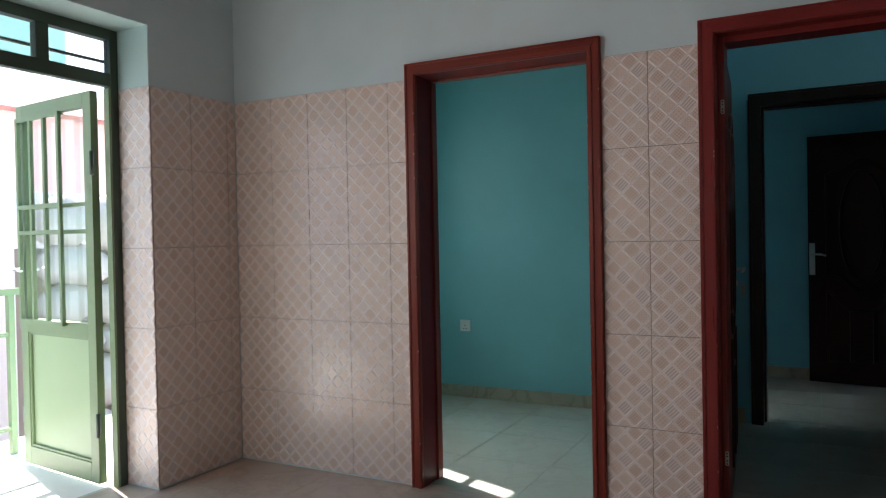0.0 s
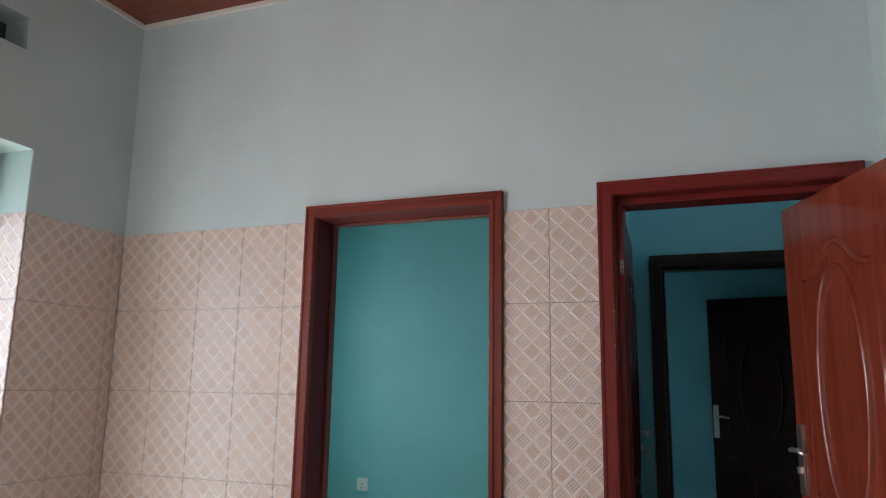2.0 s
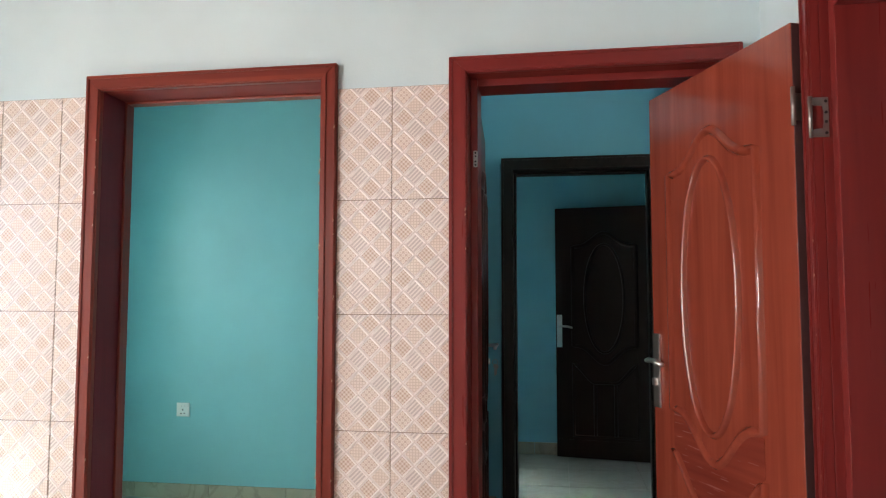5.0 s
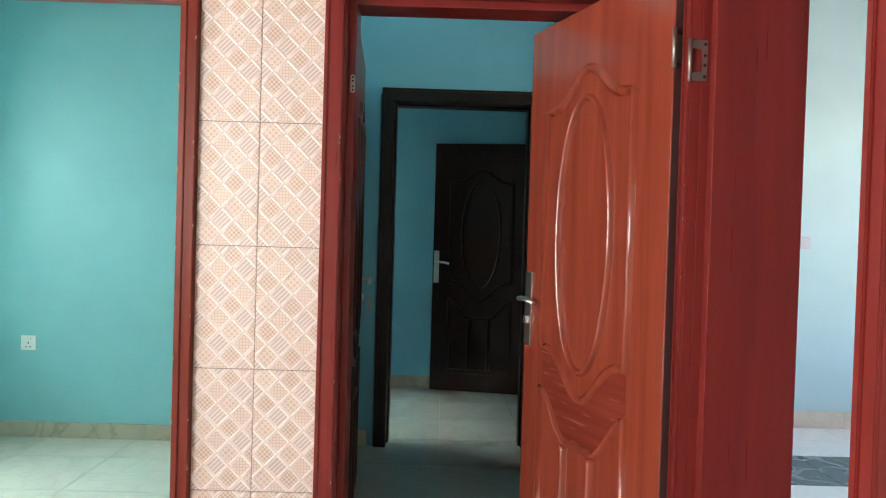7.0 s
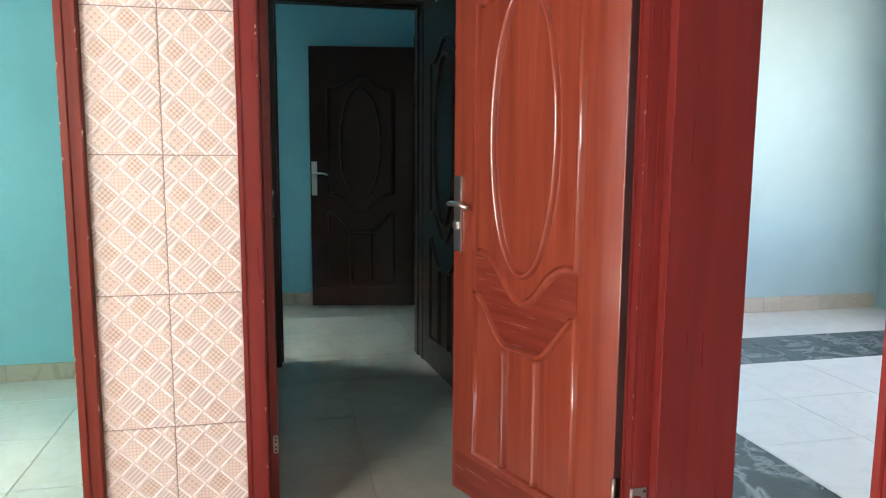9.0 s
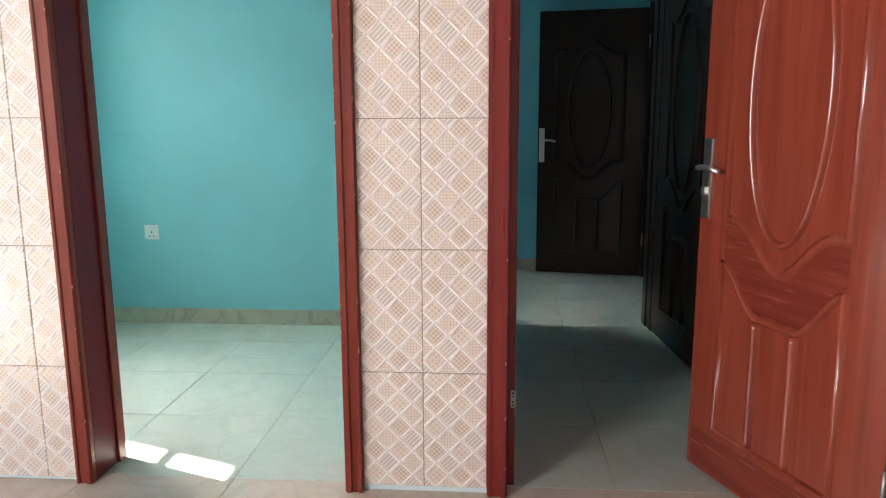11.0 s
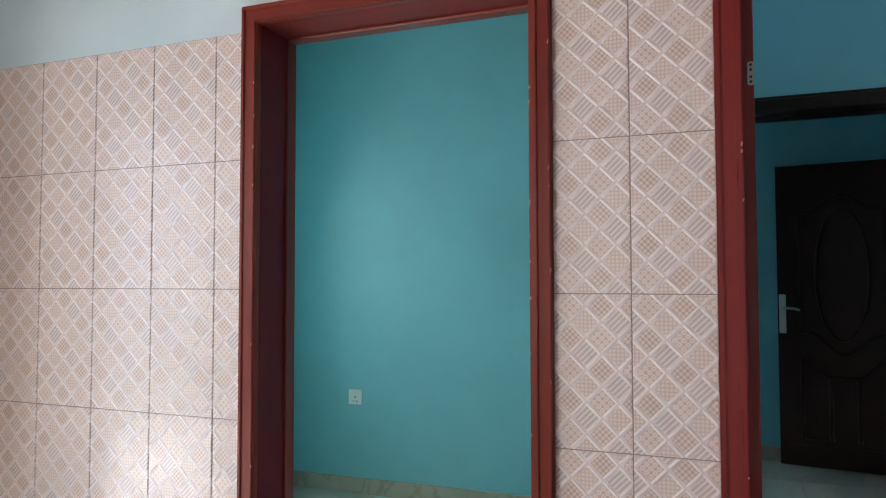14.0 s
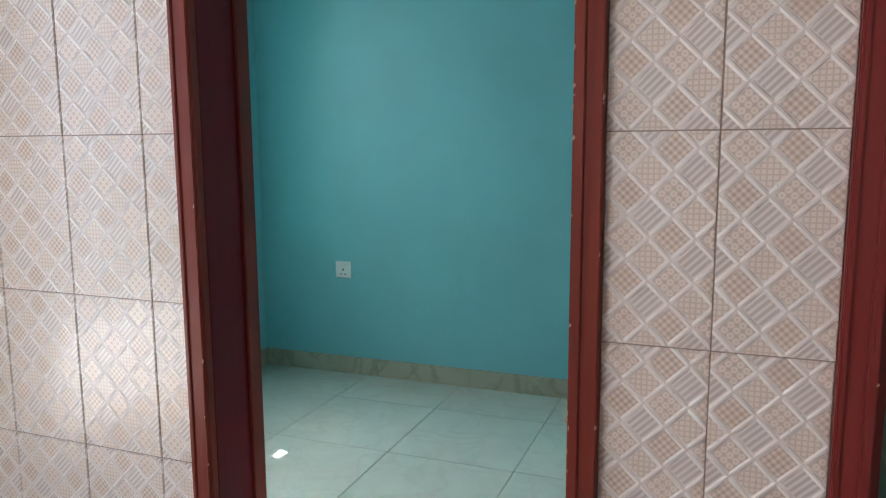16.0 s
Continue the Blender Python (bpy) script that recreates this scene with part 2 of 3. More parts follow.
def glass(name, rough):
    n = Nodes(name)
    v = n.coords()
    s = n.noise(v, 120.0, 2.0)
    n.bump(s, 0.25 if rough > 0.1 else 0.01, 0.002)
    n.bsdf.inputs["Transmission Weight"].default_value = 1.0
    n.bsdf.inputs["IOR"].default_value = 1.45
    return n.done((0.86, 0.93, 0.92), rough)


M_GLASS = glass("clear_glass", 0.02)
M_FROST = glass("obscured_glass", 0.35)

# ---- building blocks ----


def solid(bm, x0, y0, z0, x1, y1, z1, bevel=0.0):
    """Adds a box to bm."""
    made = bmesh.ops.create_cube(bm, size=1.0)
    for v in made["verts"]:
        v.co = Vector((x0 + (v.co.x + 0.5) * (x1 - x0), y0 + (v.co.y + 0.5) * (y1 - y0), z0 + (v.co.z + 0.5) * (z1 - z0)))
    if bevel:
        edges = list({e for v in made["verts"] for e in v.link_edges})
        bmesh.ops.bevel(bm, geom=edges, offset=bevel, segments=2, affect="EDGES", profile=0.6)
    return bm


def box(*dims, bevel=0.0):
    return solid(bmesh.new(), *dims, bevel=bevel)


def to_mesh(name, bm, material, smooth=False):
    bmesh.ops.recalc_face_normals(bm, faces=bm.faces)
    mesh = bpy.data.meshes.new(name)
    bm.to_mesh(mesh)
    bm.free()
    mesh.materials.append(material)
    if smooth:
        for p in mesh.polygons:
            p.use_smooth = True
    return mesh


def part(name, bm, material, parent=None, label="", smooth=False):
    ob = new(name, to_mesh(name, bm, material, smooth))
    ob.parent = parent
    if label:
        tagged(ob, label)
    return ob


def thing(name, label, category, m=None, group="", kind=""):
    ob = new(name)
    if m is not None:
        ob.matrix_world = m
    return tagged(ob, label, category, group, kind)


def structure(name, bm, material, label):
    return tagged(part(name, bm, material), label, name.split("_")[0], kind="structure")


def tube(bm, points, r, n=8, closed=False):
    """Sweeps a round section along points."""
    pts = [Vector(p) for p in points]
    rings = []
    for i, p in enumerate(pts):
        a = pts[i - 1] if i or closed else p
        b = pts[(i + 1) % len(pts)] if i < len(pts) - 1 or closed else p
        d = (b - a).normalized()
        side = d.cross(Vector((0.0, 1.0, 0.0)))
        side = side.normalized() if side.length > 0.01 else Vector((1, 0, 0))
        up = side.cross(d).normalized()
        rings.append([bm.verts.new(p + side * r * math.cos(k * math.tau / n) + up * r * math.sin(k * math.tau / n)) for k in range(n)])
    for i in range(len(rings) if closed else len(rings) - 1):
        s, t = rings[i], rings[(i + 1) % len(rings)]
        for k in range(n):
            bm.faces.new((s[k], s[(k + 1) % n], t[(k + 1) % n], t[k]))
    if not closed:
        bm.faces.new(rings[0]), bm.faces.new(rings[-1])
    return bm


def ridge(bm, points, wide, high, y, closed=False):
    """A moulding of rounded section on the face y of a door, standing out towards -y."""
    pts = [Vector((p[0], p[1])) for p in points]
    prof = [(-0.5, 0.0), (-0.32, 0.62), (-0.12, 1.0), (0.12, 1.0), (0.32, 0.62), (0.5, 0.0)]
    rows = []
    for i, p in enumerate(pts):
        a = pts[i - 1] if i or closed else p
        b = pts[(i + 1) % len(pts)] if i < len(pts) - 1 or closed else p
        d = (b - a).normalized()
        nrm = Vector((-d.y, d.x))
        rows.append([bm.verts.new((p.x + nrm.x * wide * q, y - high * h, p.y + nrm.y * wide * q)) for q, h in prof])
    for i in range(len(rows) if closed else len(rows) - 1):
        s, t = rows[i], rows[(i + 1) % len(rows)]
        for k in range(len(prof) - 1):
            bm.faces.new((s[k], s[k + 1], t[k + 1], t[k]))
    if not closed:
        bm.faces.new(rows[0]), bm.faces.new(rows[-1])
    return bm


def plate(points, y0, y1, bevel=0.0):
    """A flat piece with the outline points (x, z) between y0 and y1."""
    bm = bmesh.new()
    face = bm.faces.new([bm.verts.new((x, y0, z)) for x, z in points])
    out = bmesh.ops.extrude_face_region(bm, geom=[face])
    for v in (g for g in out["geom"] if isinstance(g, bmesh.types.BMVert)):
        v.co.y = y1
    if bevel:
        bmesh.ops.bevel(bm, geom=list(bm.edges), offset=bevel, segments=2, affect="EDGES")
    return bm


# ---- walls, ceilings ----
H = 3.2
XW, XE = -0.258, 3.235
Y1 = 1.905                      # face of the wall behind the teal room
bm = box(-0.56, 0.006, 0, 0.885, 0.085, H)
solid(bm, 1.80, 0.006, 0, 2.262, 0.085, H), solid(bm, 3.155, 0.006, 0, 3.42, 0.085, H)
solid(bm, 0.885, 0.006, 2.05, 1.80, 0.085, H), solid(bm, 2.262, 0.006, 2.05, 3.155, 0.085, H)
structure("wall_north", bm, M_BLUE, "pale blue painted wall above a tiled dado with two doorways")
bm = box(-0.258, 0.085, 0, 0.885, 0.165, H)
solid(bm, 1.80, 0.085, 0, 2.262, 0.165, H), solid(bm, 3.155, 0.085, 0, 3.42, 0.165, H)
solid(bm, 0.885, 0.085, 2.05, 1.80, 0.165, H), solid(bm, 2.262, 0.085, 2.05, 3.155, 0.165, H)
structure("wall_north_inner", bm, M_TEAL, "turquoise painted back of the wall with two doorways")
# outer wall: street door, vent above it, unseen window opening added behind the walk
DY0, DY1, DZ = -0.578, -1.62, 2.30
VY0, VY1, VZ0, VZ1 = -0.68, -1.12, 2.745, 2.90
bm = box(-0.56, DY0, 0, XW - 0.006, 0.006, H)
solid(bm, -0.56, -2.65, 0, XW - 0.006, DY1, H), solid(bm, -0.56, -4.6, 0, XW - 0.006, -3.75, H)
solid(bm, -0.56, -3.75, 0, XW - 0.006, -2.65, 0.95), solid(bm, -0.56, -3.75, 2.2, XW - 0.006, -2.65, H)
solid(bm, -0.56, DY1, DZ, XW - 0.006, DY0, VZ0), solid(bm, -0.56, DY1, VZ1, XW - 0.006, DY0, H)
solid(bm, -0.56, VY0, VZ0, XW - 0.006, DY0, VZ1), solid(bm, -0.56, DY1, VZ0, XW - 0.006, VY1, VZ1)
structure("wall_west", bm, M_BLUE, "pale blue outer wall with a metal street door and a small vent")
bm = box(-0.555, DY0 - 0.004, 2.0, XW - 0.008, DY0, DZ)
solid(bm, -0.555, DY1, DZ - 0.004, XW - 0.008, DY0 - 0.004, DZ)
structure("trim_reveal", bm, M_REVEAL, "mint painted plaster reveal of the street door")
# east wall with its doorway
EY0, EY1 = -0.50, -1.29
bm = box(XE + 0.006, EY0, 0, 3.32, 0.006, H)
solid(bm, XE + 0.006, -4.6, 0, 3.32, EY1, H), solid(bm, XE + 0.006, EY1, 2.06, 3.32, EY0, H)
structure("wall_east", bm, M_BLUE, "pale blue painted wall with a doorway to a lit room")
bm = box(3.32, EY0, 0, 3.467, 0.3, H)
# the gap above z 1.5 is unseen, added to pass light to the passage
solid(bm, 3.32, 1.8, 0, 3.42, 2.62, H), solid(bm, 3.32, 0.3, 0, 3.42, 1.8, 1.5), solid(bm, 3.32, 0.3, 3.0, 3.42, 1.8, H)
solid(bm, 3.32, -4.6, 0, 3.467, EY1, H), solid(bm, 3.32, EY1, 2.06, 3.467, EY0, H)
structure("wall_east_inner", bm, M_SKY, "light blue side of the wall with a doorway")
structure("wall_south", box(-0.56, -4.8, 0, 3.42, -4.6, H), M_BLUE, "plain pale blue painted wall")
# teal room and passage
WY0, WY1, WZ0, WZ1 = 0.62, 1.34, 0.80, 2.10
bm = box(-0.56, 0.085, 0, -0.258, WY0, H)
solid(bm, -0.56, WY1, 0, -0.258, 2.05, H), solid(bm, -0.56, WY0, 0, -0.258, WY1, WZ0), solid(bm, -0.56, WY0, WZ1, -0.258, WY1, H)
structure("wall_room_west", bm, M_TEAL, "turquoise painted outer wall with an unseen window")
structure("wall_room_north", box(-0.258, Y1, 0, 2.07, 2.05, H), M_TEAL, "smooth turquoise painted wall with a socket")
bm = box(2.07, Y1, 0, 2.245, 2.05, H)
solid(bm, 3.155, Y1, 0, 3.32, 2.05, H), solid(bm, 2.245, Y1, 2.06, 3.155, 2.05, H)
structure("wall_passage_north", bm, M_AQUA, "blue-turquoise painted wall with a dark-framed doorway")
structure("wall_partition", box(2.02, 0.165, 0, 2.07, Y1, H), M_TEAL, "turquoise painted partition wall")
structure("wall_passage_west", box(2.07, 0.165, 0, 2.12, Y1, H), M_AQUA, "blue-turquoise painted passage wall")
# invented high opening, out of view, so hall light reaches the passage
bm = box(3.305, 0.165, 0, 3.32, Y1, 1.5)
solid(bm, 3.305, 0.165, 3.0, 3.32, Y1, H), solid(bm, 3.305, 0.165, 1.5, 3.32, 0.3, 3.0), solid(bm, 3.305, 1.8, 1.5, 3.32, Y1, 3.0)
structure("wall_passage_east", bm, M_AQUA, "turquoise painted passage wall with an unseen high opening added to let hall light in")
# far room
YF = 3.58
bm = box(0.95, YF, 0, 3.52, YF + 0.15, H)
structure("wall_far", bm, M_AQUA, "turquoise painted wall behind an open dark door")
bm = box(0.85, 2.05, 0, 1.0, 2.55, H)
solid(bm, 0.85, 3.0, 0, 1.0, YF + 0.15, H), solid(bm, 0.85, 2.55, 0, 1.0, 3.0, 1.0), solid(bm, 0.85, 2.55, 2.0, 1.0, 3.0, H)
structure("wall_far_west", bm, M_AQUA, "turquoise painted wall with an unseen window added for light")
bm = box(3.37, 2.05, 0, 3.52, 2.52, H)
solid(bm, 3.37, 3.38, 0, 3.52, YF, H), solid(bm, 3.37, 2.52, 2.06, 3.52, 3.38, H)
structure("wall_far_east", bm, M_AQUA, "turquoise painted wall with a dark-framed doorway")
bm = box(4.6, 2.62, 0, 4.7, YF + 0.15, H)
solid(bm, 3.52, YF, 0, 4.7, YF + 0.15, H)
structure("wall_store", bm, M_WHITE, "plain wall closing a dark store")
# banded-floor room
Y3 = 2.62
structure("wall_hall_north", box(3.32, Y3, 0, 7.1, Y3 + 0.15, H), M_SKY, "light blue painted wall of a bright room")
bm = box(6.95, -0.8, 0, 7.1, Y3, 0.8)
solid(bm, 6.95, -0.8, 2.4, 7.1, Y3, H), solid(bm, 6.95, 1.65, 0.8, 7.1, Y3, 2.4), solid(bm, 6.95, -4.8, 0, 7.1, -0.8, H)
structure("wall_hall_east", bm, M_SKY, "light blue painted wall with a wide unseen window added for light")
structure("wall_hall_south", box(3.42, -4.8, 0, 6.95, -4.6, H), M_SKY, "light blue painted wall")
# ceilings
bm = bmesh.new()
y = -4.6
while y < 0.0:
    solid(bm, -0.3, y + 0.002, H, XE + 0.05, min(y + 0.088, 0.02), H + 0.015, bevel=0.003)
    y += 0.09
solid(bm, -0.5, -4.7, H + 0.015, 3.4, 0.05, H + 0.06)
structure("ceiling", bm, M_CEIL, "varnished red-brown timber board ceiling")
bm = box(XW - 0.006, -0.012, H - 0.022, XE, 0.006, H)
solid(bm, XW - 0.006, -4.6, H - 0.022, XW + 0.012, -0.012, H), solid(bm, XE - 0.012, -4.6, H - 0.022, XE + 0.006, -0.012, H)
structure("trim_ceiling", bm, M_WHITE, "thin white bead between wall and ceiling")
structure("ceiling_rooms", box(-0.56, 0.05, H, 7.1, YF + 0.15, H + 0.06), M_WHITE, "plain white ceiling of the inner rooms")
structure("ceiling_hall", box(3.4, -4.8, H, 7.1, 0.05, H + 0.06), M_WHITE, "plain white ceiling of the bright room")

# ---- door frames ----


def door_frame(name, m, wide, depth, c, label, mat, mat_x, mat_in, top=2.015, head=0.058, stop0=0.075, proud=0.012):
    """A timber frame with architraves: opening from x 0 to wide, wall from y 0 to depth."""
    f = thing(name, label, "door frame", m, kind="structure")
    slope = head / c

    def upright(side, a, b, y0, y1):
        """A length of architrave from a to b outside the opening, mitred at the head."""
        x = (lambda d: -d) if side < 0 else (lambda d: wide + d)
        return plate([(x(a), 0), (x(a), top + a * slope), (x(b), top + b * slope), (x(b), 0)], y0, y1, bevel=0.002)

    def across(a, b, y0, y1):
        return plate([(-a, top + a * slope), (wide + a, top + a * slope), (wide + b, top + b * slope), (-b, top + b * slope)], y0, y1, bevel=0.002)

    for side in (-1, 1):
        x0 = -c if side < 0 else wide
        post = part("architrave", upright(side, 0.0, c, -0.020, 0.004), mat, f)
        part("inner_bead", upright(side, 0.004, 0.022, -0.026, -0.0185), mat, post)
        part("outer_bead", upright(side, c - 0.014, c - 0.002, -0.025, -0.0185), mat, post)
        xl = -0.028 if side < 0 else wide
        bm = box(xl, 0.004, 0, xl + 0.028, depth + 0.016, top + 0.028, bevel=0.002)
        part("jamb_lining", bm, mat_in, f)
        xs = 0.0 if side < 0 else wide - proud
        part("door_stop", box(xs, stop0, 0, xs + proud, depth + 0.018, top, bevel=0.003), mat, f)
        # back architrave
        part("architrave", box(x0, depth, 0, x0 + c, depth + 0.014, top + head, bevel=0.003), mat, f)
    beam = part("head_architrave", across(0.0, c, -0.020, 0.004), mat_x, f)
    part("inner_bead", across(0.004, 0.022, -0.026, -0.0185), mat_x, beam)
    part("outer_bead", across(c - 0.014, c - 0.002, -0.025, -0.0185), mat_x, beam)
    part("head_lining", box(0.0, 0.004, top, wide, depth + 0.016, top + 0.028, bevel=0.002), mat if mat is M_DARKF else M_HEADIN, f)
    part("head_stop", box(proud, stop0, top - proud, wide - proud, depth + 0.018, top, bevel=0.003), mat_x, f)
    part("head_architrave", box(0, depth, top, wide, depth + 0.014, top + head, bevel=0.003), mat_x, f)
    return f


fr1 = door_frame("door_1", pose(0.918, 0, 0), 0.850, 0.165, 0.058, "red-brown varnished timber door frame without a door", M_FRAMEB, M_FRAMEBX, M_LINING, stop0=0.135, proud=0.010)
fr2 = door_frame("door_2", pose(2.288, 0, 0), 0.830, 0.165, 0.064, "red-brown varnished timber door frame with hinge plates", M_FRAME, M_FRAMEX, M_FRAME, stop0=0.06, proud=0.026)
fr3 = door_frame("door_3", pose(XE, -0.522, 0, 0, 0, -90), 0.745, 0.232, 0.062, "red-brown varnished timber door frame to the bright room", M_FRAME, M_FRAMEX, M_FRAME, top=2.0, stop0=0.026, proud=0.036)
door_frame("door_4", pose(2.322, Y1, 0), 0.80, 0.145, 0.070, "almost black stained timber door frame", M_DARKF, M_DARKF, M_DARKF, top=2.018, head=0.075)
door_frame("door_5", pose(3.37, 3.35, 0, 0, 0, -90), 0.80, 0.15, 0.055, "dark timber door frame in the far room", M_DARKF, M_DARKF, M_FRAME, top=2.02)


def varnish_chips(f, x, z0, z1, count, seed):
    """Small pale chips where the varnish has flaked off an arris of a frame."""
    r = random.Random(seed)
    for _ in range(count):
        z, a, b = r.uniform(z0, z1), r.uniform(0.0015, 0.003), r.uniform(0.002, 0.007)
        xc = x + r.uniform(-0.002, 0.002)
        bm = plate([(xc - a, z - b), (xc + a * 0.4, z - b * 0.7), (xc + a, z + b * 0.3), (xc - a * 0.3, z + b)], -0.0266, -0.0255)
        part("varnish_chip", bm, M_CHIP, f, "pale chip in the varnish")


def hinge_plate(parent, m, name="hinge_plate"):
    bm = plate([(-0.0075, -0.026), (-0.004, -0.029), (0.004, -0.029), (0.0075, -0.026), (0.0075, 0.026), (0.004, 0.029), (-0.004, 0.029), (-0.0075, 0.026)], -0.002, 0.0)
    ob = part(name, bm, M_STEEL, parent, "steel hinge plate")
    ob.matrix_local = m
    for z in (-0.021, -0.009, 0.009, 0.021):
        hole = part("screw_hole", tube(bmesh.new(), [(0, -0.0034, z), (0, -0.0015, z)], 0.0035, 8), M_BLACK, ob)
    return ob


varnish_chips(fr1, 0.852, 0.1, 1.95, 22, 3)
varnish_chips(fr1, -0.006, 0.1, 1.95, 9, 4)
varnish_chips(fr1, 0.905, 0.1, 1.95, 10, 5)
varnish_chips(fr2, -0.006, 0.1, 1.9, 8, 6)
varnish_chips(fr3, -0.006, 0.3, 1.9, 10, 7)

for z in (1.732, 0.30):
    hinge_plate(fr2, pose(0.0185, 0.0595, z))

# flag hinges of the open red door, on the jamb
for z in (1.695, 0.292):
    c_shape = [(-0.024, -0.050), (0.018, -0.050), (0.018, 0.050), (-0.024, 0.050), (-0.024, 0.034), (-0.016, 0.030), (0.004, 0.028), (0.006, 0.014), (0.006, -0.014), (0.004, -0.028), (-0.016, -0.030), (-0.024, -0.034)]
    flag = part("hinge_plate", plate(c_shape, -0.0022, 0.0), M_STEEL, fr3, "steel flag hinge plate with a cut-out")
    flag.matrix_local = pose(0.0005, 0.0, z, 0, 0, 90)
    part("hinge_pin", tube(bmesh.new(), [(-0.026, -0.006, -0.052), (-0.026, -0.006, 0.052)], 0.0055, 8), M_STEEL, flag, smooth=True)
    for a, b in ((0.012, 0.040), (0.012, 0.012), (0.012, -0.012), (0.012, -0.040)):
        part("screw", tube(bmesh.new(), [(a, -0.0034, b), (a, -0.001, b)], 0.004, 8), M_BLACK, flag)

# ---- moulded doors ----


def curve_of(f, x0, x1, n=24):
    return [(x0 + (x1 - x0) * i / n, f(i / n)) for i in range(n + 1)]


def lever_lock(parent, x, z, y, turn, mat=M_CHROME):
    """A long plate with a curved lever and a keyhole boss on the face y; turn: +1 lever towards +x."""
    lock = part("lock_plate", box(x - 0.021, y - 0.007, z - 0.128, x + 0.021, y, z + 0.128, bevel=0.003), mat, parent, "chrome lock plate")
    part("lever_handle", tube(bmesh.new(), [(x, y, z + 0.035), (x, y - 0.030, z + 0.035), (x + turn * 0.006, y - 0.046, z + 0.036), (x + turn * 0.030, y - 0.052, z + 0.040),
                                            (x + turn * 0.07, y - 0.050, z + 0.038), (x + turn * 0.108, y - 0.044, z + 0.028)], 0.0085, 8), mat, lock, smooth=True)
    part("key_cylinder", box(x - 0.009, y - 0.020, z - 0.052, x + 0.009, y - 0.006, z - 0.026, bevel=0.003), mat, lock)
    return lock


def panel_face(d, w, mat, mat_cross):
    """The pressed mouldings of one face of a door, standing out towards -y. Returns the made parts."""
    xa, xb, xm = 0.205 * w, 0.825 * w, 0.515 * w
    made = []

    def put(name, bm, material, label="", smooth=False):
        made.append(part(name, bm, material, d, label, smooth))

    # upper panel: ogee head, bellied foot
    def foot_at(s):
        return 0.868 - 0.135 * (math.sin(math.pi * s) ** 2.4) + 0.016 * math.sin(math.pi * 2 * s) ** 2

    def low_at(s):
        """Top of the lower panel: straight shoulders that slope to a flat middle."""
        k = min(max((0.5 - abs(s - 0.5)) / 0.32, 0.0), 1.0)
        return 0.735 - 0.150 * (k * k * (3 - 2 * k) * 0.5 + k * 0.5)

    head = curve_of(lambda s: 1.655 + 0.105 * (math.sin(math.pi * s) ** 2.2) - 0.018 * math.sin(math.pi * 2 * s) ** 2, xa, xb)
    foot = curve_of(lambda s: foot_at(1 - s), xb, xa)
    outline = head + foot
    ins = [(xm + (x - xm) * 0.93, 1.23 + (z - 1.23) * 0.965) for x, z in outline]
    put("upper_panel", plate(ins, -0.0035, 0.001), mat)
    put("panel_moulding", ridge(bmesh.new(), outline, 0.030, 0.015, 0.0, True), mat, smooth=True)
    oval = [(xm + 0.192 * w * math.cos(k * math.tau / 48), 1.245 + 0.425 * math.sin(k * math.tau / 48)) for k in range(48)]
    put("oval_moulding", ridge(bmesh.new(), oval, 0.022, 0.016, -0.0035, True), mat, smooth=True)
    # cross-grained rail between the panels
    low_top = curve_of(low_at, xa, xb)
    cross = [(x, z - 0.014) for x, z in curve_of(foot_at, xa, xb)] + [(x, z + 0.010) for x, z in reversed(low_top)]
    put("cross_rail", plate(cross, -0.0015, 0.001), mat_cross, "darker cross-grained rail")
    # lower panel with upright flutes
    put("panel_moulding", ridge(bmesh.new(), low_top + [(xb, 0.17), (xa, 0.17)], 0.026, 0.015, 0.0, True), mat, smooth=True)
    for s in (0.34, 0.66):
        x = xa + (xb - xa) * s
        put("flute", ridge(bmesh.new(), [(x, low_at(s) - 0.012), (x, low_at(s) - 0.03), (x, 0.20), (x, 0.18)], 0.030, 0.018, 0.0), mat, smooth=True)
    put("bottom_rail", box(0.02, -0.0012, 0.01, w - 0.02, 0.001, 0.14), mat_cross)
    return made


def moulded_door(label, m, w, h, mat, mat_cross, group="", handle_at=0.030, both=False):
    """A pressed-panel door: x 0 hinge edge to w lock edge, face towards -y, y 0 to 0.04."""
    d = thing("panel_door", label, "door", m, group)
    part("door_slab", box(0, 0, 0, w, 0.040, h, bevel=0.003), mat, d)
    panel_face(d, w, mat, mat_cross)
    if both:
        for ob in panel_face(d, w, mat, mat_cross):
            ob.matrix_local = Matrix.Translation((0, 0.040, 0)) @ Matrix.Diagonal((1, -1, 1, 1))
    lever_lock(d, w - handle_at, 0.985, 0.0, -1)
    part("hinge_edge", box(-0.0012, 0.0015, 0.002, 0.0, 0.0385, h - 0.002), M_EDGE, d, "dark raw edge with chipped varnish")
    part("lock_faceplate", box(w - 0.001, 0.009, 0.89, w + 0.0015, 0.031, 1.09), M_STEEL, d)
    for z in (1.73, 0.28):
        hinge = part("hinge", tube(bmesh.new(), [(-0.006, -0.004, z - 0.05), (-0.006, -0.004, z + 0.05)], 0.006, 8), M_STEEL, d, "steel butt hinge", smooth=True)
        part("hinge_leaf", box(-0.0032, 0.004, z - 0.036, 0.0, 0.026, z + 0.036, bevel=0.001), M_STEEL, hinge)
    return d


def door_between(label, hx, hy, lx, ly, h, mat, cross, z=0.012, **more):
    """A door whose panelled face stands between its hinge edge and its lock edge."""
    a = math.degrees(math.atan2(ly - hy, lx - hx))
    return moulded_door(label, pose(hx, hy, z, 0, 0, a), math.hypot(lx - hx, ly - hy), h, mat, cross, **more)


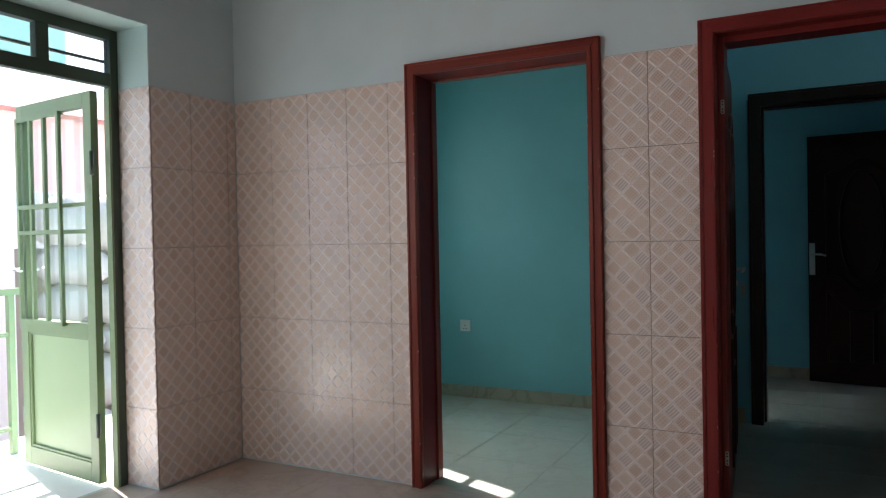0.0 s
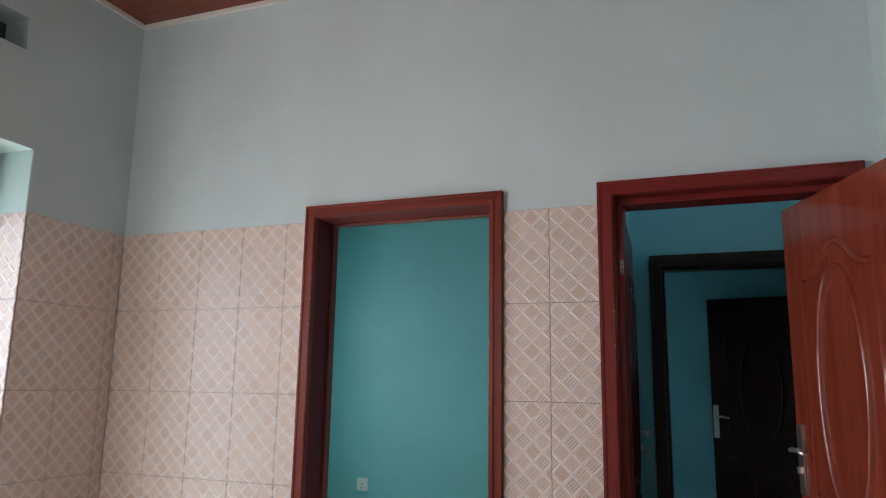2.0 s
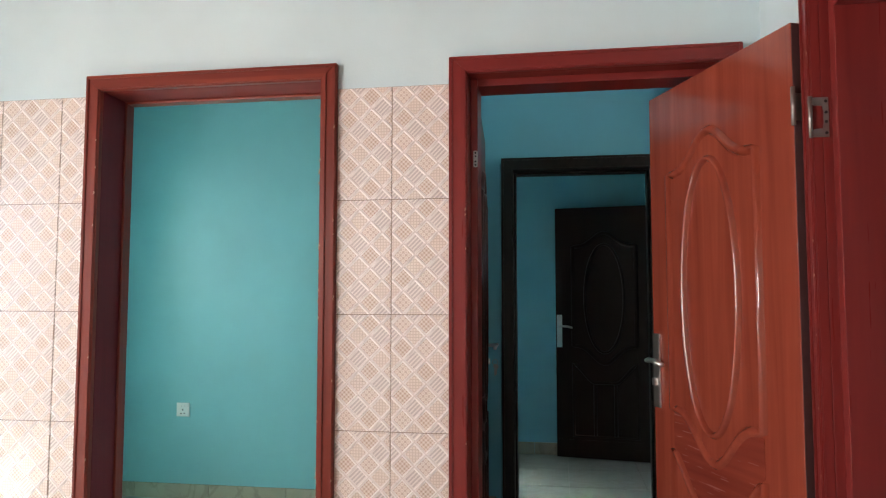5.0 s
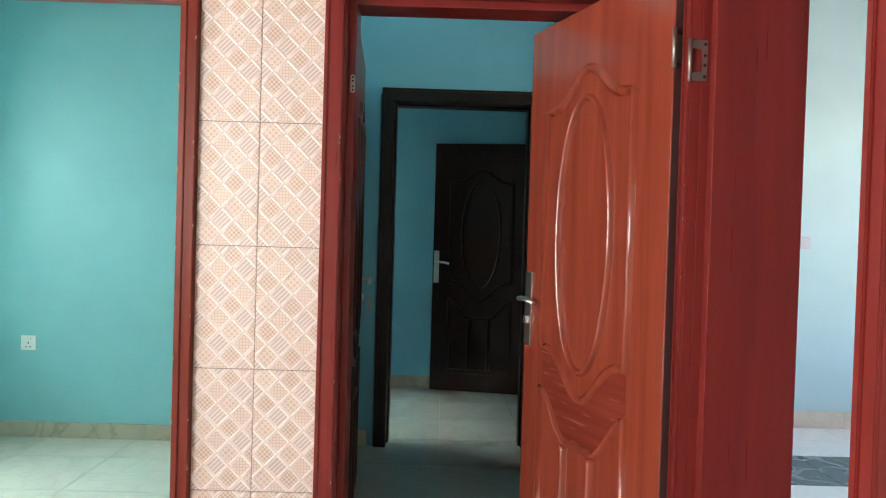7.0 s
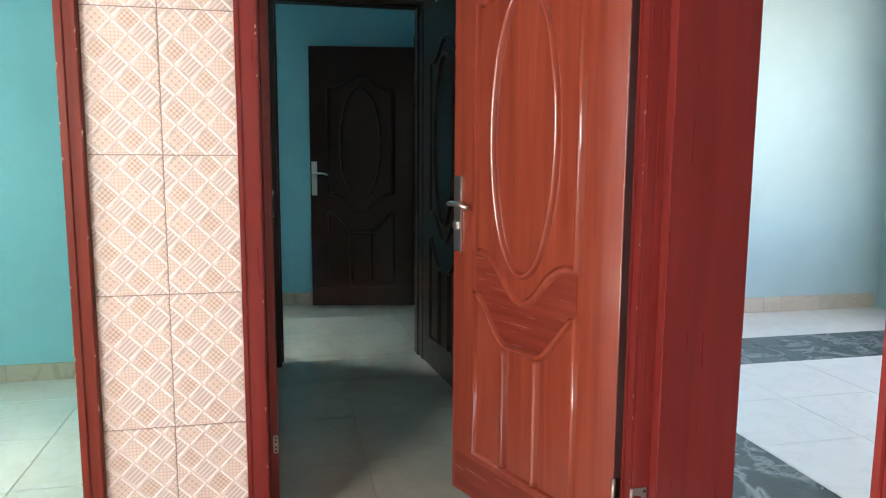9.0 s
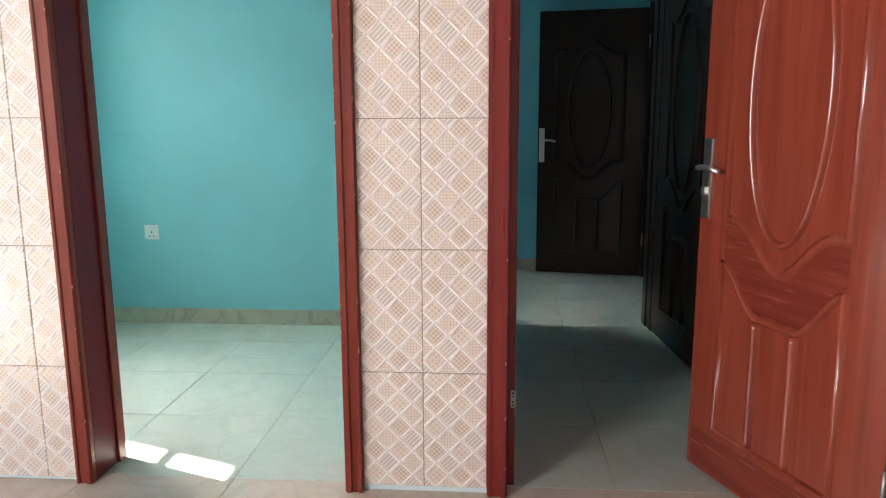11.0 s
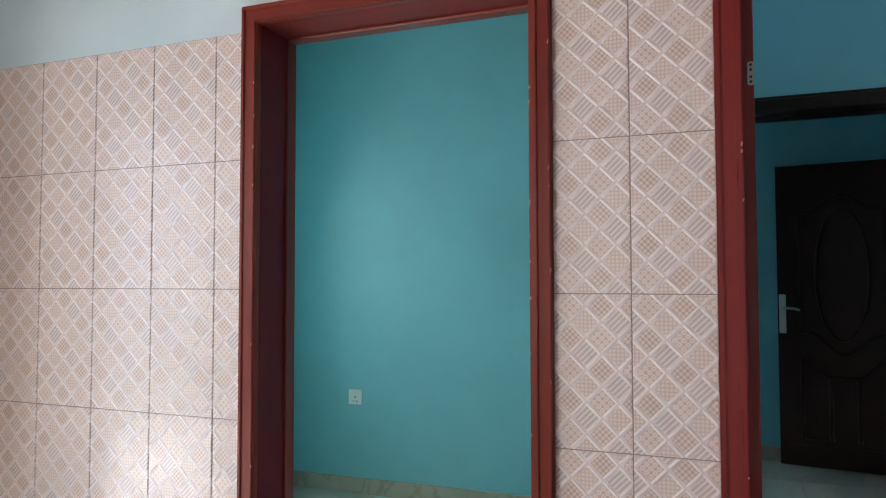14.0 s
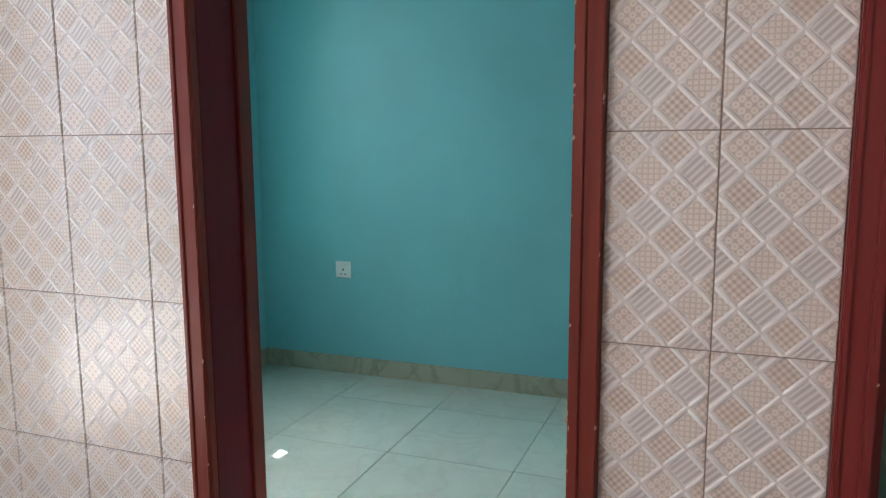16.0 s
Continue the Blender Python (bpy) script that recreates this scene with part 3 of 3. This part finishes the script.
# the face towards -y of the local frame turns to the room when the door runs from lock to hinge, so mirror the run
def door_mirrored(label, hx, hy, lx, ly, h, mat, cross, z=0.012, **more):
    a = math.degrees(math.atan2(hy - ly, hx - lx))
    d = moulded_door(label, pose(hx, hy, z, 0, 0, a) @ Matrix.Diagonal((-1, 1, 1, 1)), math.hypot(lx - hx, ly - hy), h, mat, cross, **more)
    return d


door_mirrored("red-brown varnished panel door standing open through a doorway", 3.192, -0.455, 2.918, 0.258, 1.954, M_LEAF, M_LEAFX)
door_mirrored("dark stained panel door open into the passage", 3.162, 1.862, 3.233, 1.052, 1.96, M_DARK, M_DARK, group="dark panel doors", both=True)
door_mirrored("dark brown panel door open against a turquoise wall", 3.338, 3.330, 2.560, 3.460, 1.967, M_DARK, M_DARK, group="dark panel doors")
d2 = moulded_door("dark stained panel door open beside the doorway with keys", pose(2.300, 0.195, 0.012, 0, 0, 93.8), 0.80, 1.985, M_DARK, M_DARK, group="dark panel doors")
keys = thing("bunch_of_keys", "small steel keys hanging from a door lock", "keys", pose(2.250, 0.950, 0.90))
part("key_ring", tube(bmesh.new(), [(0.043 + 0.013 * math.cos(k * math.tau / 14), 0.0, 0.055 + 0.013 * math.sin(k * math.tau / 14)) for k in range(14)], 0.0013, 5, True), M_STEEL, keys)
part("key", plate([(0.037, 0.048), (0.049, 0.048), (0.052, 0.034), (0.046, 0.028), (0.046, -0.005), (0.040, -0.005), (0.040, 0.028), (0.034, 0.034)], -0.001, 0.001), M_STEEL, keys)
part("key", plate([(0.047, 0.046), (0.058, 0.042), (0.058, 0.028), (0.053, 0.024), (0.050, -0.002), (0.045, 0.0), (0.048, 0.026), (0.044, 0.034)], 0.002, 0.004), M_STEEL, keys)

# ---- street door ----
gate = thing("door_6", "dark green steel frame with a glazed transom", "door frame", pose(-0.53, DY0 - 0.006, 0, 0, 0, -90), kind="structure")
GW = DY0 - DY1 - 0.012            # local x runs along the wall away from the corner, local y out to the street
GW = abs(GW)
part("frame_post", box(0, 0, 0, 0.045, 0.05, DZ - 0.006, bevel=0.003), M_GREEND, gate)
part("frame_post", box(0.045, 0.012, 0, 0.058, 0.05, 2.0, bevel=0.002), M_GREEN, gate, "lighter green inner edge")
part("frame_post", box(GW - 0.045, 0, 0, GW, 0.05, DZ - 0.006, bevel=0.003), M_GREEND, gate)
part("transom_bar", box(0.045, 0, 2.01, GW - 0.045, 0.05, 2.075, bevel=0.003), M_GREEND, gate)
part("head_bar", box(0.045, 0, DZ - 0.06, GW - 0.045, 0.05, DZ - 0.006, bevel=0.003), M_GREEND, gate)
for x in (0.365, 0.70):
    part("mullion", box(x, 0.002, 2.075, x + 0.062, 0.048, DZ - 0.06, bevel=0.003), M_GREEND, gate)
for x0, x1 in ((0.045, 0.365), (0.427, 0.70), (0.762, GW - 0.045)):
    pane = part("pane", box(x0, 0.024, 2.075, x1, 0.029, DZ - 0.06), M_GLASS, gate, "clear glass pane")
    pane.visible_shadow = False
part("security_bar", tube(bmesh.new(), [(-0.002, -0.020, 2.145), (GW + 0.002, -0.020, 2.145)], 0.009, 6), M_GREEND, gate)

leaf = thing("steel_door", "light green steel street door with glazed bars standing open outwards", "door", pose(-0.578, -0.632, 0.012, 0, 0, 174.0))
LW, LH = 0.735, 1.985             # local x from hinge to free edge, local y towards the walk
part("stile", box(0, 0, 0, 0.07, 0.04, LH, bevel=0.003), M_GREEN, leaf)
part("stile", box(LW - 0.07, 0, 0, LW, 0.04, LH, bevel=0.003), M_GREEN, leaf)
part("rail", box(0.07, 0, LH - 0.075, LW - 0.07, 0.04, LH, bevel=0.003), M_GREEN, leaf)
part("rail", box(0.07, 0, 0.735, LW - 0.07, 0.04, 0.81, bevel=0.003), M_GREEN, leaf)
part("rail", box(0.07, 0, 0, LW - 0.07, 0.04, 0.10, bevel=0.003), M_GREEN, leaf)
part("sheet_panel", box(0.07, 0.014, 0.10, LW - 0.07, 0.020, 0.735), M_PANEL, leaf, "pale green steel sheet")
for nm, x0, x1, z0, z1 in (("panel_bead", 0.07, 0.082, 0.10, 0.735), ("panel_bead", LW - 0.082, LW - 0.07, 0.10, 0.735), ("panel_bead", 0.082, LW - 0.082, 0.10, 0.112), ("panel_bead", 0.082, LW - 0.082, 0.723, 0.735)):
    part(nm, box(x0, 0.020, z0, x1, 0.034, z1, bevel=0.002), M_GREEN, leaf)
gl = part("pane", box(0.07, 0.008, 0.81, LW - 0.07, 0.013, LH - 0.075), M_GLASS, leaf, "clear glass pane")
gl.visible_shadow = False
for z in (1.27, 1.41):
    part("glazing_bar", box(0.07, 0.002, z, LW - 0.07, 0.018, z + 0.022, bevel=0.002), M_GREEN, leaf)
# burglar grille standing proud of the pane
GX0, GX1 = 0.25, LW - 0.05
for x in (GX0, GX0 + 0.14, GX0 + 0.28, GX1 - 0.02):
    part("grille_bar", box(x, 0.052, 0.80, x + 0.022, 0.072, LH - 0.08, bevel=0.002), M_GREEN, leaf)
for z in (0.79, 1.27, 1.41, LH - 0.10):
    part("grille_rail", box(GX0, 0.055, z, GX1, 0.073, z + 0.022, bevel=0.002), M_GREEN, leaf)
for x, z in ((GX0 + 0.011, 0.80), (GX1 - 0.012, 0.80), (GX0 + 0.011, LH - 0.09), (GX1 - 0.012, LH - 0.09)):
    part("grille_stud", tube(bmesh.new(), [(x, 0.036, z), (x, 0.058, z)], 0.008, 6), M_GREEN, leaf)
lk = part("lock_plate", box(LW - 0.042, 0.040, 0.93, LW - 0.008, 0.047, 1.20, bevel=0.003), M_CHROME, leaf, "chrome lock plate")
part("lever_handle", tube(bmesh.new(), [(LW - 0.025, 0.045, 1.08), (LW - 0.025, 0.085, 1.08), (LW - 0.05, 0.092, 1.082), (LW - 0.12, 0.09, 1.075)], 0.008, 8), M_CHROME, lk, smooth=True)
part("lever_handle", tube(bmesh.new(), [(LW - 0.025, 0.0, 1.08), (LW - 0.025, -0.05, 1.08), (LW + 0.03, -0.055, 1.07)], 0.008, 8), M_CHROME, lk, smooth=True)
part("padlock_ring", tube(bmesh.new(), [(LW + 0.012 + 0.018 * math.cos(k * math.tau / 14), 0.03, 0.76 + 0.014 * math.sin(k * math.tau / 14)) for k in range(14)], 0.002, 5, True), M_STEEL, leaf)
part("bolt", box(LW - 0.004, 0.008, 0.22, LW + 0.026, 0.034, 0.31, bevel=0.004), M_STEEL, leaf, "steel floor bolt")
for z in (0.30, 1.62):
    part("hinge", tube(bmesh.new(), [(-0.012, 0.046, z - 0.06), (-0.012, 0.046, z + 0.06)], 0.011, 8), M_GREEND, leaf, "dark green weld-on hinge", smooth=True)

# vent in the outer wall
vent = thing("wall_vent", "small dark vent with iron bars high in the wall", "vent", pose(-0.48, VY0, VZ0, 0, 0, -90))
for x in (0.06, 0.17, 0.28, 0.39):
    part("vent_bar", tube(bmesh.new(), [(x, 0, 0.0), (x, 0, VZ1 - VZ0)], 0.007, 6), M_GREEND, vent)
# dark sheet added to shut out the sky and keep the vent dark
part("vent_dark_sheet", box(0.0, 0.05, 0.0, VY0 - VY1, 0.06, VZ1 - VZ0), M_GREEND, vent)
part("vent_rail", box(0.0, -0.008, 0.07, VY0 - VY1, 0.008, 0.085), M_GREEND, vent)

# unseen teal room window: sash ajar, others obscured, gaps shaped for the sun spots
win = thing("window_1", "unseen green steel window, obscured panes and gaps placed for sun spots", "window", pose(-0.50, WY0, WZ0, 0, 0, 90), kind="structure")
WW, WH = WY1 - WY0, WZ1 - WZ0
for x0, x1 in ((0, 0.03), (0.205, 0.29), (WW - 0.13, WW - 0.10), (WW - 0.03, WW)):
    part("window_frame", box(x0, 0, 0, x1, 0.04, WH, bevel=0.002), M_GREEN, win)
for z0, z1 in ((0, 0.03), (0.95, 0.98), (WH - 0.03, WH)):
    part("window_frame", box(0.03, 0.002, z0, WW - 0.03, 0.038, z1, bevel=0.002), M_GREEN, win)
for x0, x1, z0, z1 in ((0.03, 0.205, 0.03, 0.18), (0.29, WW - 0.13, 0.03, WH - 0.03), (WW - 0.10, WW - 0.03, 0.03, 0.23), (WW - 0.10, WW - 0.03, 0.33, WH - 0.03)):
    part("pane", box(x0, 0.017, z0, x1, 0.022, z1), M_FROST, win, "obscured glass pane added to hold back the sun")
part("window_sill", box(-0.02, -0.24, -0.03, WW + 0.02, 0.0, 0.0, bevel=0.004), M_TEAL, win)

# unseen window added for the far room lamp; its pane keeps the sun out
win2 = thing("window_2", "unseen obscured glass window added to light the far room", "window", pose(0.9, 2.55, 1.0, 0, 0, 90), kind="structure")
for x0, x1 in ((0, 0.03), (0.42, 0.45)):
    part("window_frame", box(x0, 0, 0, x1, 0.04, 1.0, bevel=0.002), M_GREEN, win2)
for x0, x1 in ((0.03, 0.42),):
    part("pane", box(x0, 0.017, 0.0, x1, 0.022, 1.0), M_FROST, win2, "obscured glass pane added to hold back the sun")

structure("trim_filler", box(2.2195, -0.005, 2.002, 2.2245, 0.006, 2.07), M_WHITE, "white filler line beside the architrave")
chip = bmesh.new()
for k in range(5):
    zc = 2.10 + 0.022 * k
    solid(chip, XE + 0.003, -0.448 - 0.004 * (k % 2), zc, XE + 0.0065, -0.441, zc + 0.013, bevel=0.001)
structure("trim_plaster_chip", chip, M_SKIRT3, "chipped plaster beside the doorway")

# ---- small fittings ----
sock = thing("wall_socket", "white plastic three-pin switched socket on a turquoise wall", "socket", pose(0.231, Y1, 0.550))
part("face_plate", box(-0.043, -0.009, -0.043, 0.043, 0.0, 0.043, bevel=0.003), M_PLASTIC, sock)
part("rocker_switch", box(-0.006, -0.013, 0.016, 0.014, -0.008, 0.031, bevel=0.002), M_PLASTIC, sock)
for x0, z0, x1, z1 in ((-0.003, -0.006, 0.003, 0.006), (-0.016, -0.026, -0.006, -0.021), (0.006, -0.026, 0.016, -0.021), (-0.010, 0.020, -0.004, 0.023)):
    part("pin_hole", box(x0, -0.0098, z0, x1, -0.008, z1), M_BLACK, sock)
sw = thing("light_switch", "pinkish white plastic light switch on a light blue wall", "switch", pose(5.10, Y3, 1.27))
part("face_plate", box(-0.043, -0.009, -0.043, 0.043, 0.0, 0.043, bevel=0.003), M_SWITCH, sw)
part("rocker_switch", box(-0.012, -0.014, -0.022, 0.012, -0.008, 0.022, bevel=0.002), M_SWITCH, sw)

# ---- outside ----
structure("ground", box(-160, -160, -3.2, 160, 160, -3.0), M_GROUND, "pale concrete ground far below the terrace")
# pale reflector slab added out of view, bounces sun up to the street door
structure("yard", box(-6.0, -12, -3.0, -2.0, 9, -2.95), M_TERRACE, "unseen pale slab below the terrace, added to bounce sun into the doorway")
structure("terrace", box(-1.95, -4.0, -0.15, -0.56, 3.0, -0.012), M_TERRACE, "sunlit pale concrete terrace slab")
bm = box(-2.3, -4.0, 2.76, -0.56, 0.3, 2.88)
structure("veranda_roof", bm, M_REVEAL, "pale mint plastered veranda roof slab")
structure("veranda_beam", box(-2.3, -4.0, 2.52, -2.14, 0.3, 2.76), M_REVEAL, "pale mint painted veranda edge beam")
rail = thing("balcony_railing", "green painted steel railing along a terrace", "railing", pose(-1.62, 0, -0.012))
part("handrail", box(-0.02, -3.9, 0.945, 0.02, -0.40, 0.985, bevel=0.003), M_GREEN, rail)
part("rail", box(-0.012, -3.9, 0.70, 0.012, -0.45, 0.725, bevel=0.002), M_GREEN, rail)
part("rail", box(-0.012, -3.9, 0.14, 0.012, -0.45, 0.165, bevel=0.002), M_GREEN, rail)
for y in (-0.47, -1.5, -2.6, -3.8):
    part("post", box(-0.018, y - 0.018, 0.0, 0.018, y + 0.018, 0.945, bevel=0.003), M_GREEN, rail)
for k in range(1, 30):
    y = -0.47 - 0.115 * k
    if min(abs(y - p) for p in (-1.5, -2.6, -3.8)) > 0.03 and k > 3:
        part("baluster", box(-0.007, y - 0.007, 0.165, 0.007, y + 0.007, 0.70), M_GREEN, rail)
stones = thing("stone_wall", "low retaining wall of pale rounded stones", "stone wall", pose(-3.4, 0, -3.0))
srnd = random.Random(11)
zz = 0.0
while zz < 4.3:
    sh = srnd.uniform(0.34, 0.46)
    yy = 0.75 + srnd.uniform(0, 0.3)
    while yy < 4.2:
        sw_ = srnd.uniform(0.4, 0.75)
        bm = bmesh.new()
        bmesh.ops.create_icosphere(bm, subdivisions=2, radius=0.5)
        for v in bm.verts:
            n_ = noise.noise(v.co * 1.7 + Vector((yy * 3, zz * 3, 0)))
            v.co = Vector((v.co.x * 0.42, yy + sw_ / 2 + v.co.y * sw_ * 1.12, zz + sh / 2 + v.co.z * sh * 1.14)) + v.co * 0.1 * n_
        if zz > 1.9:
            part("stone", bm, M_STONE, stones, smooth=True)
        else:
            bm.free()
        yy += sw_
    zz += sh
part("mortar", box(-0.22, 0.8, 0, -0.02, 4.4, 4.2), M_GROUT, stones)
# the part below y 1.5 is out of view, raised to block low sky
structure("boundary_wall", solid(box(-6.2, 1.5, -3.0, -6.0, 9, 1.9), -6.2, -12, -3.0, -6.0, 1.5, 3.9), M_STUCCO, "white roughcast boundary wall, unseen end raised to block low sky")
house = thing("house", "neighbouring house with pink walls and a red sheet roof", "house", pose(-11.0, 11.2, -3.0))
part("wall", box(-3.0, -6.0, 0, 0, 6.0, 6.8), M_PINK, house, "pink painted walls")
part("roof", plate([(-3.4, 6.8), (0.5, 6.8), (-1.5, 7.7)], -6.4, 6.4), M_ROOF, house, "red metal sheet roof")
for y in (-4.5, -1.5, 1.5, 4.5):
    wdw = part("window", box(-0.02, y - 0.6, 3.6, 0.03, y + 0.6, 4.9), M_BLACK, house)
    part("window_frame", box(0.03, y - 0.65, 3.55, 0.05, y + 0.65, 3.62), M_STUCCO, wdw)

# ---- skirtings, floors and wall tiles ----
sk1 = thing("baseboard_1", "grey-green stone tile skirting on the turquoise wall", "baseboard", kind="structure")
xs = [XW, -0.085, 0.417, 0.921, 1.425, 1.93, 2.02]
for a, b in zip(xs, xs[1:]):
    part("skirting_tile", box(a + 0.0012, Y1 - 0.010, 0.0, b - 0.0012, Y1 + 0.002, 0.090, bevel=0.0015), M_SKIRT, sk1)
ys = [0.165, 0.56, 1.08, 1.56, Y1 - 0.012]
for a, b in zip(ys, ys[1:]):
    part("skirting_tile", box(XW, a + 0.0012, 0.0, XW + 0.010, b - 0.0012, 0.090, bevel=0.0015), M_SKIRT, sk1)
    part("skirting_tile", box(2.010, a + 0.0012, 0.0, 2.020, b - 0.0012, 0.090, bevel=0.0015), M_SKIRT, sk1)
sk2 = thing("baseboard_2", "grey-green stone tile skirting in the passage and far room", "baseboard", kind="structure")
for a, b in zip(ys, ys[1:]):
    part("skirting_tile", box(2.12, a + 0.0012, 0.0, 2.13, b - 0.0012, 0.095, bevel=0.0015), M_SKIRT, sk2)
    if a > 1.0:
        part("skirting_tile", box(3.295, a + 0.0012, 0.0, 3.305, b - 0.0012, 0.095, bevel=0.0015), M_SKIRT, sk2)
part("skirting_tile", box(2.132, Y1 - 0.010, 0.0, 2.212, Y1 + 0.002, 0.095, bevel=0.0015), M_SKIRT, sk2)
xs = [1.0, 1.38, 1.88, 2.38, 2.88, 3.36]
for a, b in zip(xs, xs[1:]):
    part("skirting_tile", box(a + 0.0012, YF - 0.010, 0.0, b - 0.0012, YF + 0.002, 0.095, bevel=0.0015), M_SKIRT, sk2)
sk3 = thing("baseboard_3", "beige tile skirting on the light blue wall", "baseboard", kind="structure")
for k in range(7):
    part("skirting_tile", box(3.42 + 0.5 * k + 0.001, Y3 - 0.011, 0, 3.42 + 0.5 * (k + 1) - 0.001, Y3 + 0.002, 0.115, bevel=0.0015), M_SKIRT3, sk3)


def unit_tile(name, wide, high, thick, mat, bevel, flat):
    """A tile with its lower corner at the origin: on the wall (x, z, face at y 0) or on the floor (x, y, face at z 0)."""
    if flat:
        bm = box(0, 0, -thick, wide, high, 0, bevel=0.0)
        top = [e for e in bm.edges if all(v.co.z > -1e-6 for v in e.verts)]
    else:
        bm = box(0, 0, 0, wide, thick, high, bevel=0.0)
        top = [e for e in bm.edges if all(v.co.y < 1e-6 for v in e.verts)]
    bmesh.ops.bevel(bm, geom=top, offset=bevel, segments=2, affect="EDGES")
    return to_mesh(name, bm, mat)


TILES = {}


def lay(parent, name, m, wide, high, thick, mat, bevel=0.0012, flat=True):
    key = (name, round(wide, 4), round(high, 4), mat.name, flat)
    if key not in TILES:
        TILES[key] = unit_tile(name, wide, high, thick, mat, bevel, flat)
    ob = new(name, TILES[key])
    ob.parent = parent
    ob.matrix_local = m
    return ob


def cuts(a, b, first, step):
    """The joints between a and b, with one joint at first."""
    k = math.ceil((a - first) / step - 1e-6)
    out = [a]
    while first + k * step < b - 1e-4:
        if first + k * step > a + 0.004:
            out.append(first + k * step)
        k += 1
    return out + [b]


J = 0.0018
rnd = random.Random(5)


def tile_floor(parent, x0, x1, y0, y1, jx, jy, mat, step=0.505):
    xs_, ys_ = cuts(x0, x1, jx, step), cuts(y0, y1, jy, step)
    for a, b in zip(xs_, xs_[1:]):
        for c, d in zip(ys_, ys_[1:]):
            if b - a > 0.012 and d - c > 0.012:
                lay(parent, "floor_tile", pose(a + J / 2, c + J / 2, rnd.uniform(-0.0006, 0.0)), b - a - J, d - c - J, 0.008, mat)


floor = structure("floor", box(-0.56, -4.8, -0.15, 7.1, YF + 0.15, -0.004), M_FGROUT, "polished cream porcelain tile floor")
tile_floor(floor, XW, XE, -4.6, 0.05, 0.867, 0.05, M_FLOORW)
tile_floor(floor, XW, 2.02, 0.05, Y1, 0.867, 0.05, M_FLOOR)
tile_floor(floor, 2.12, 3.32, 0.05, 1.98, 2.643, 0.05, M_FLOOR)
tile_floor(floor, 1.0, 3.37, 1.98, YF, 2.643, 0.05, M_FLOOR)
tile_floor(floor, 3.37, 4.6, 2.62, YF, 2.643, 0.05, M_FLOOR)
tile_floor(floor, -0.53, XW, DY1, DY0, 0.867, 0.05, M_FLOORW)
hall = structure("floor_hall", box(3.32, -4.6, -0.1505, 7.0, Y3, -0.0035), M_FGROUT, "polished white tile floor with dark marble bands")
bx = [3.24, 3.75, 4.255, 4.76, 5.265, 5.77, 6.275, 6.95]
by = [-4.6, -4.1, -3.6, -3.1, -2.6, -2.1, -1.6, -1.1, -0.62, -0.14, 0.36, 0.86, 1.42, 1.95, 2.30, Y3]
for i, (a, b) in enumerate(zip(bx, bx[1:])):
    for k, (c, d) in enumerate(zip(by, by[1:])):
        dark = (k == 12 and i >= 1) or (i == 1 and k <= 12)
        lay(hall, "floor_tile", pose(a + J / 2, c + J / 2, 0), b - a - J, d - c - J, 0.008, M_FDARK if dark else M_FWHITE)

T = 0.008


def tile_wall(name, label, m, cols, rows):
    """Wall tiles in columns and rows, laid on the local plane y 0 facing -y, with their grout."""
    g = thing(name, label, "wall tiles", m, kind="structure")
    part("grout", box(cols[0][0], 0.003, rows[0], cols[-1][1], 0.008, rows[-1]), M_GROUT, g)
    for a, b in cols:
        for c, d in zip(rows, rows[1:]):
            tilt = pose(rnd.uniform(-0.0004, 0.0004), rnd.uniform(-0.0006, 0.0), 0, rnd.uniform(-0.1, 0.1), rnd.uniform(-0.08, 0.08), rnd.uniform(-0.12, 0.12))
            lay(g, "wall_tile", pose(a + 0.0014, 0, c + 0.0014) @ tilt, b - a - 0.0028, d - c - 0.0028, 0.0065, M_TILE, 0.0016, False)
    return g


ROWS5 = [0.008, 0.4, 0.8, 1.2, 1.6, 2.0]
LAB = "pale pink-beige patterned glazed wall tiles"
tile_wall("wall_tiles_1", LAB + " beside the street door", pose(0, 0, 0), [(XW, 0.0), (0.0, 0.25), (0.25, 0.5), (0.5, 0.75), (0.75, 0.860)], ROWS5)
tile_wall("wall_tiles_2", LAB + " between two doorways", pose(0, 0, 0), [(1.826, 2.022), (2.022, 2.224)], [0.018, 0.403, 0.797, 1.192, 1.588, 1.985])
tile_wall("wall_tiles_3", LAB + " in the corner", pose(0, 0, 0), [(3.184, XE)], ROWS5)
tile_wall("wall_tiles_4", LAB + " on the outer wall", pose(XW, 0, 0, 0, 0, 90), [(DY0, -0.325), (-0.325, -0.066), (-0.066, -0.001)], ROWS5)
tile_wall("wall_tiles_5", LAB + " in the reveal of the street door", pose(0, DY0 - 0.006, 0), [(-0.53, XW - 0.001)], ROWS5)
ROWSE = [0.008, 0.036, 0.436, 0.836, 1.236, 1.636, 2.0]
cols = [(1.331 + 0.25 * k, 1.331 + 0.25 * (k + 1)) for k in range(8)]
tile_wall("wall_tiles_6", LAB + " beside the doorway to the bright room", pose(XE, 0, 0, 0, 0, -90), cols, ROWSE)
tile_wall("wall_tiles_7", LAB + " behind the open door", pose(XE, 0, 0, 0, 0, -90), [(0.001, 0.21), (0.21, 0.458)], ROWSE)
cols = [(-2.62 + 0.25 * k, -2.37 + 0.25 * k) for k in range(4)]
tile_wall("wall_tiles_8", LAB + " beyond the street door", pose(XW, 0, 0, 0, 0, 90), cols, ROWS5)
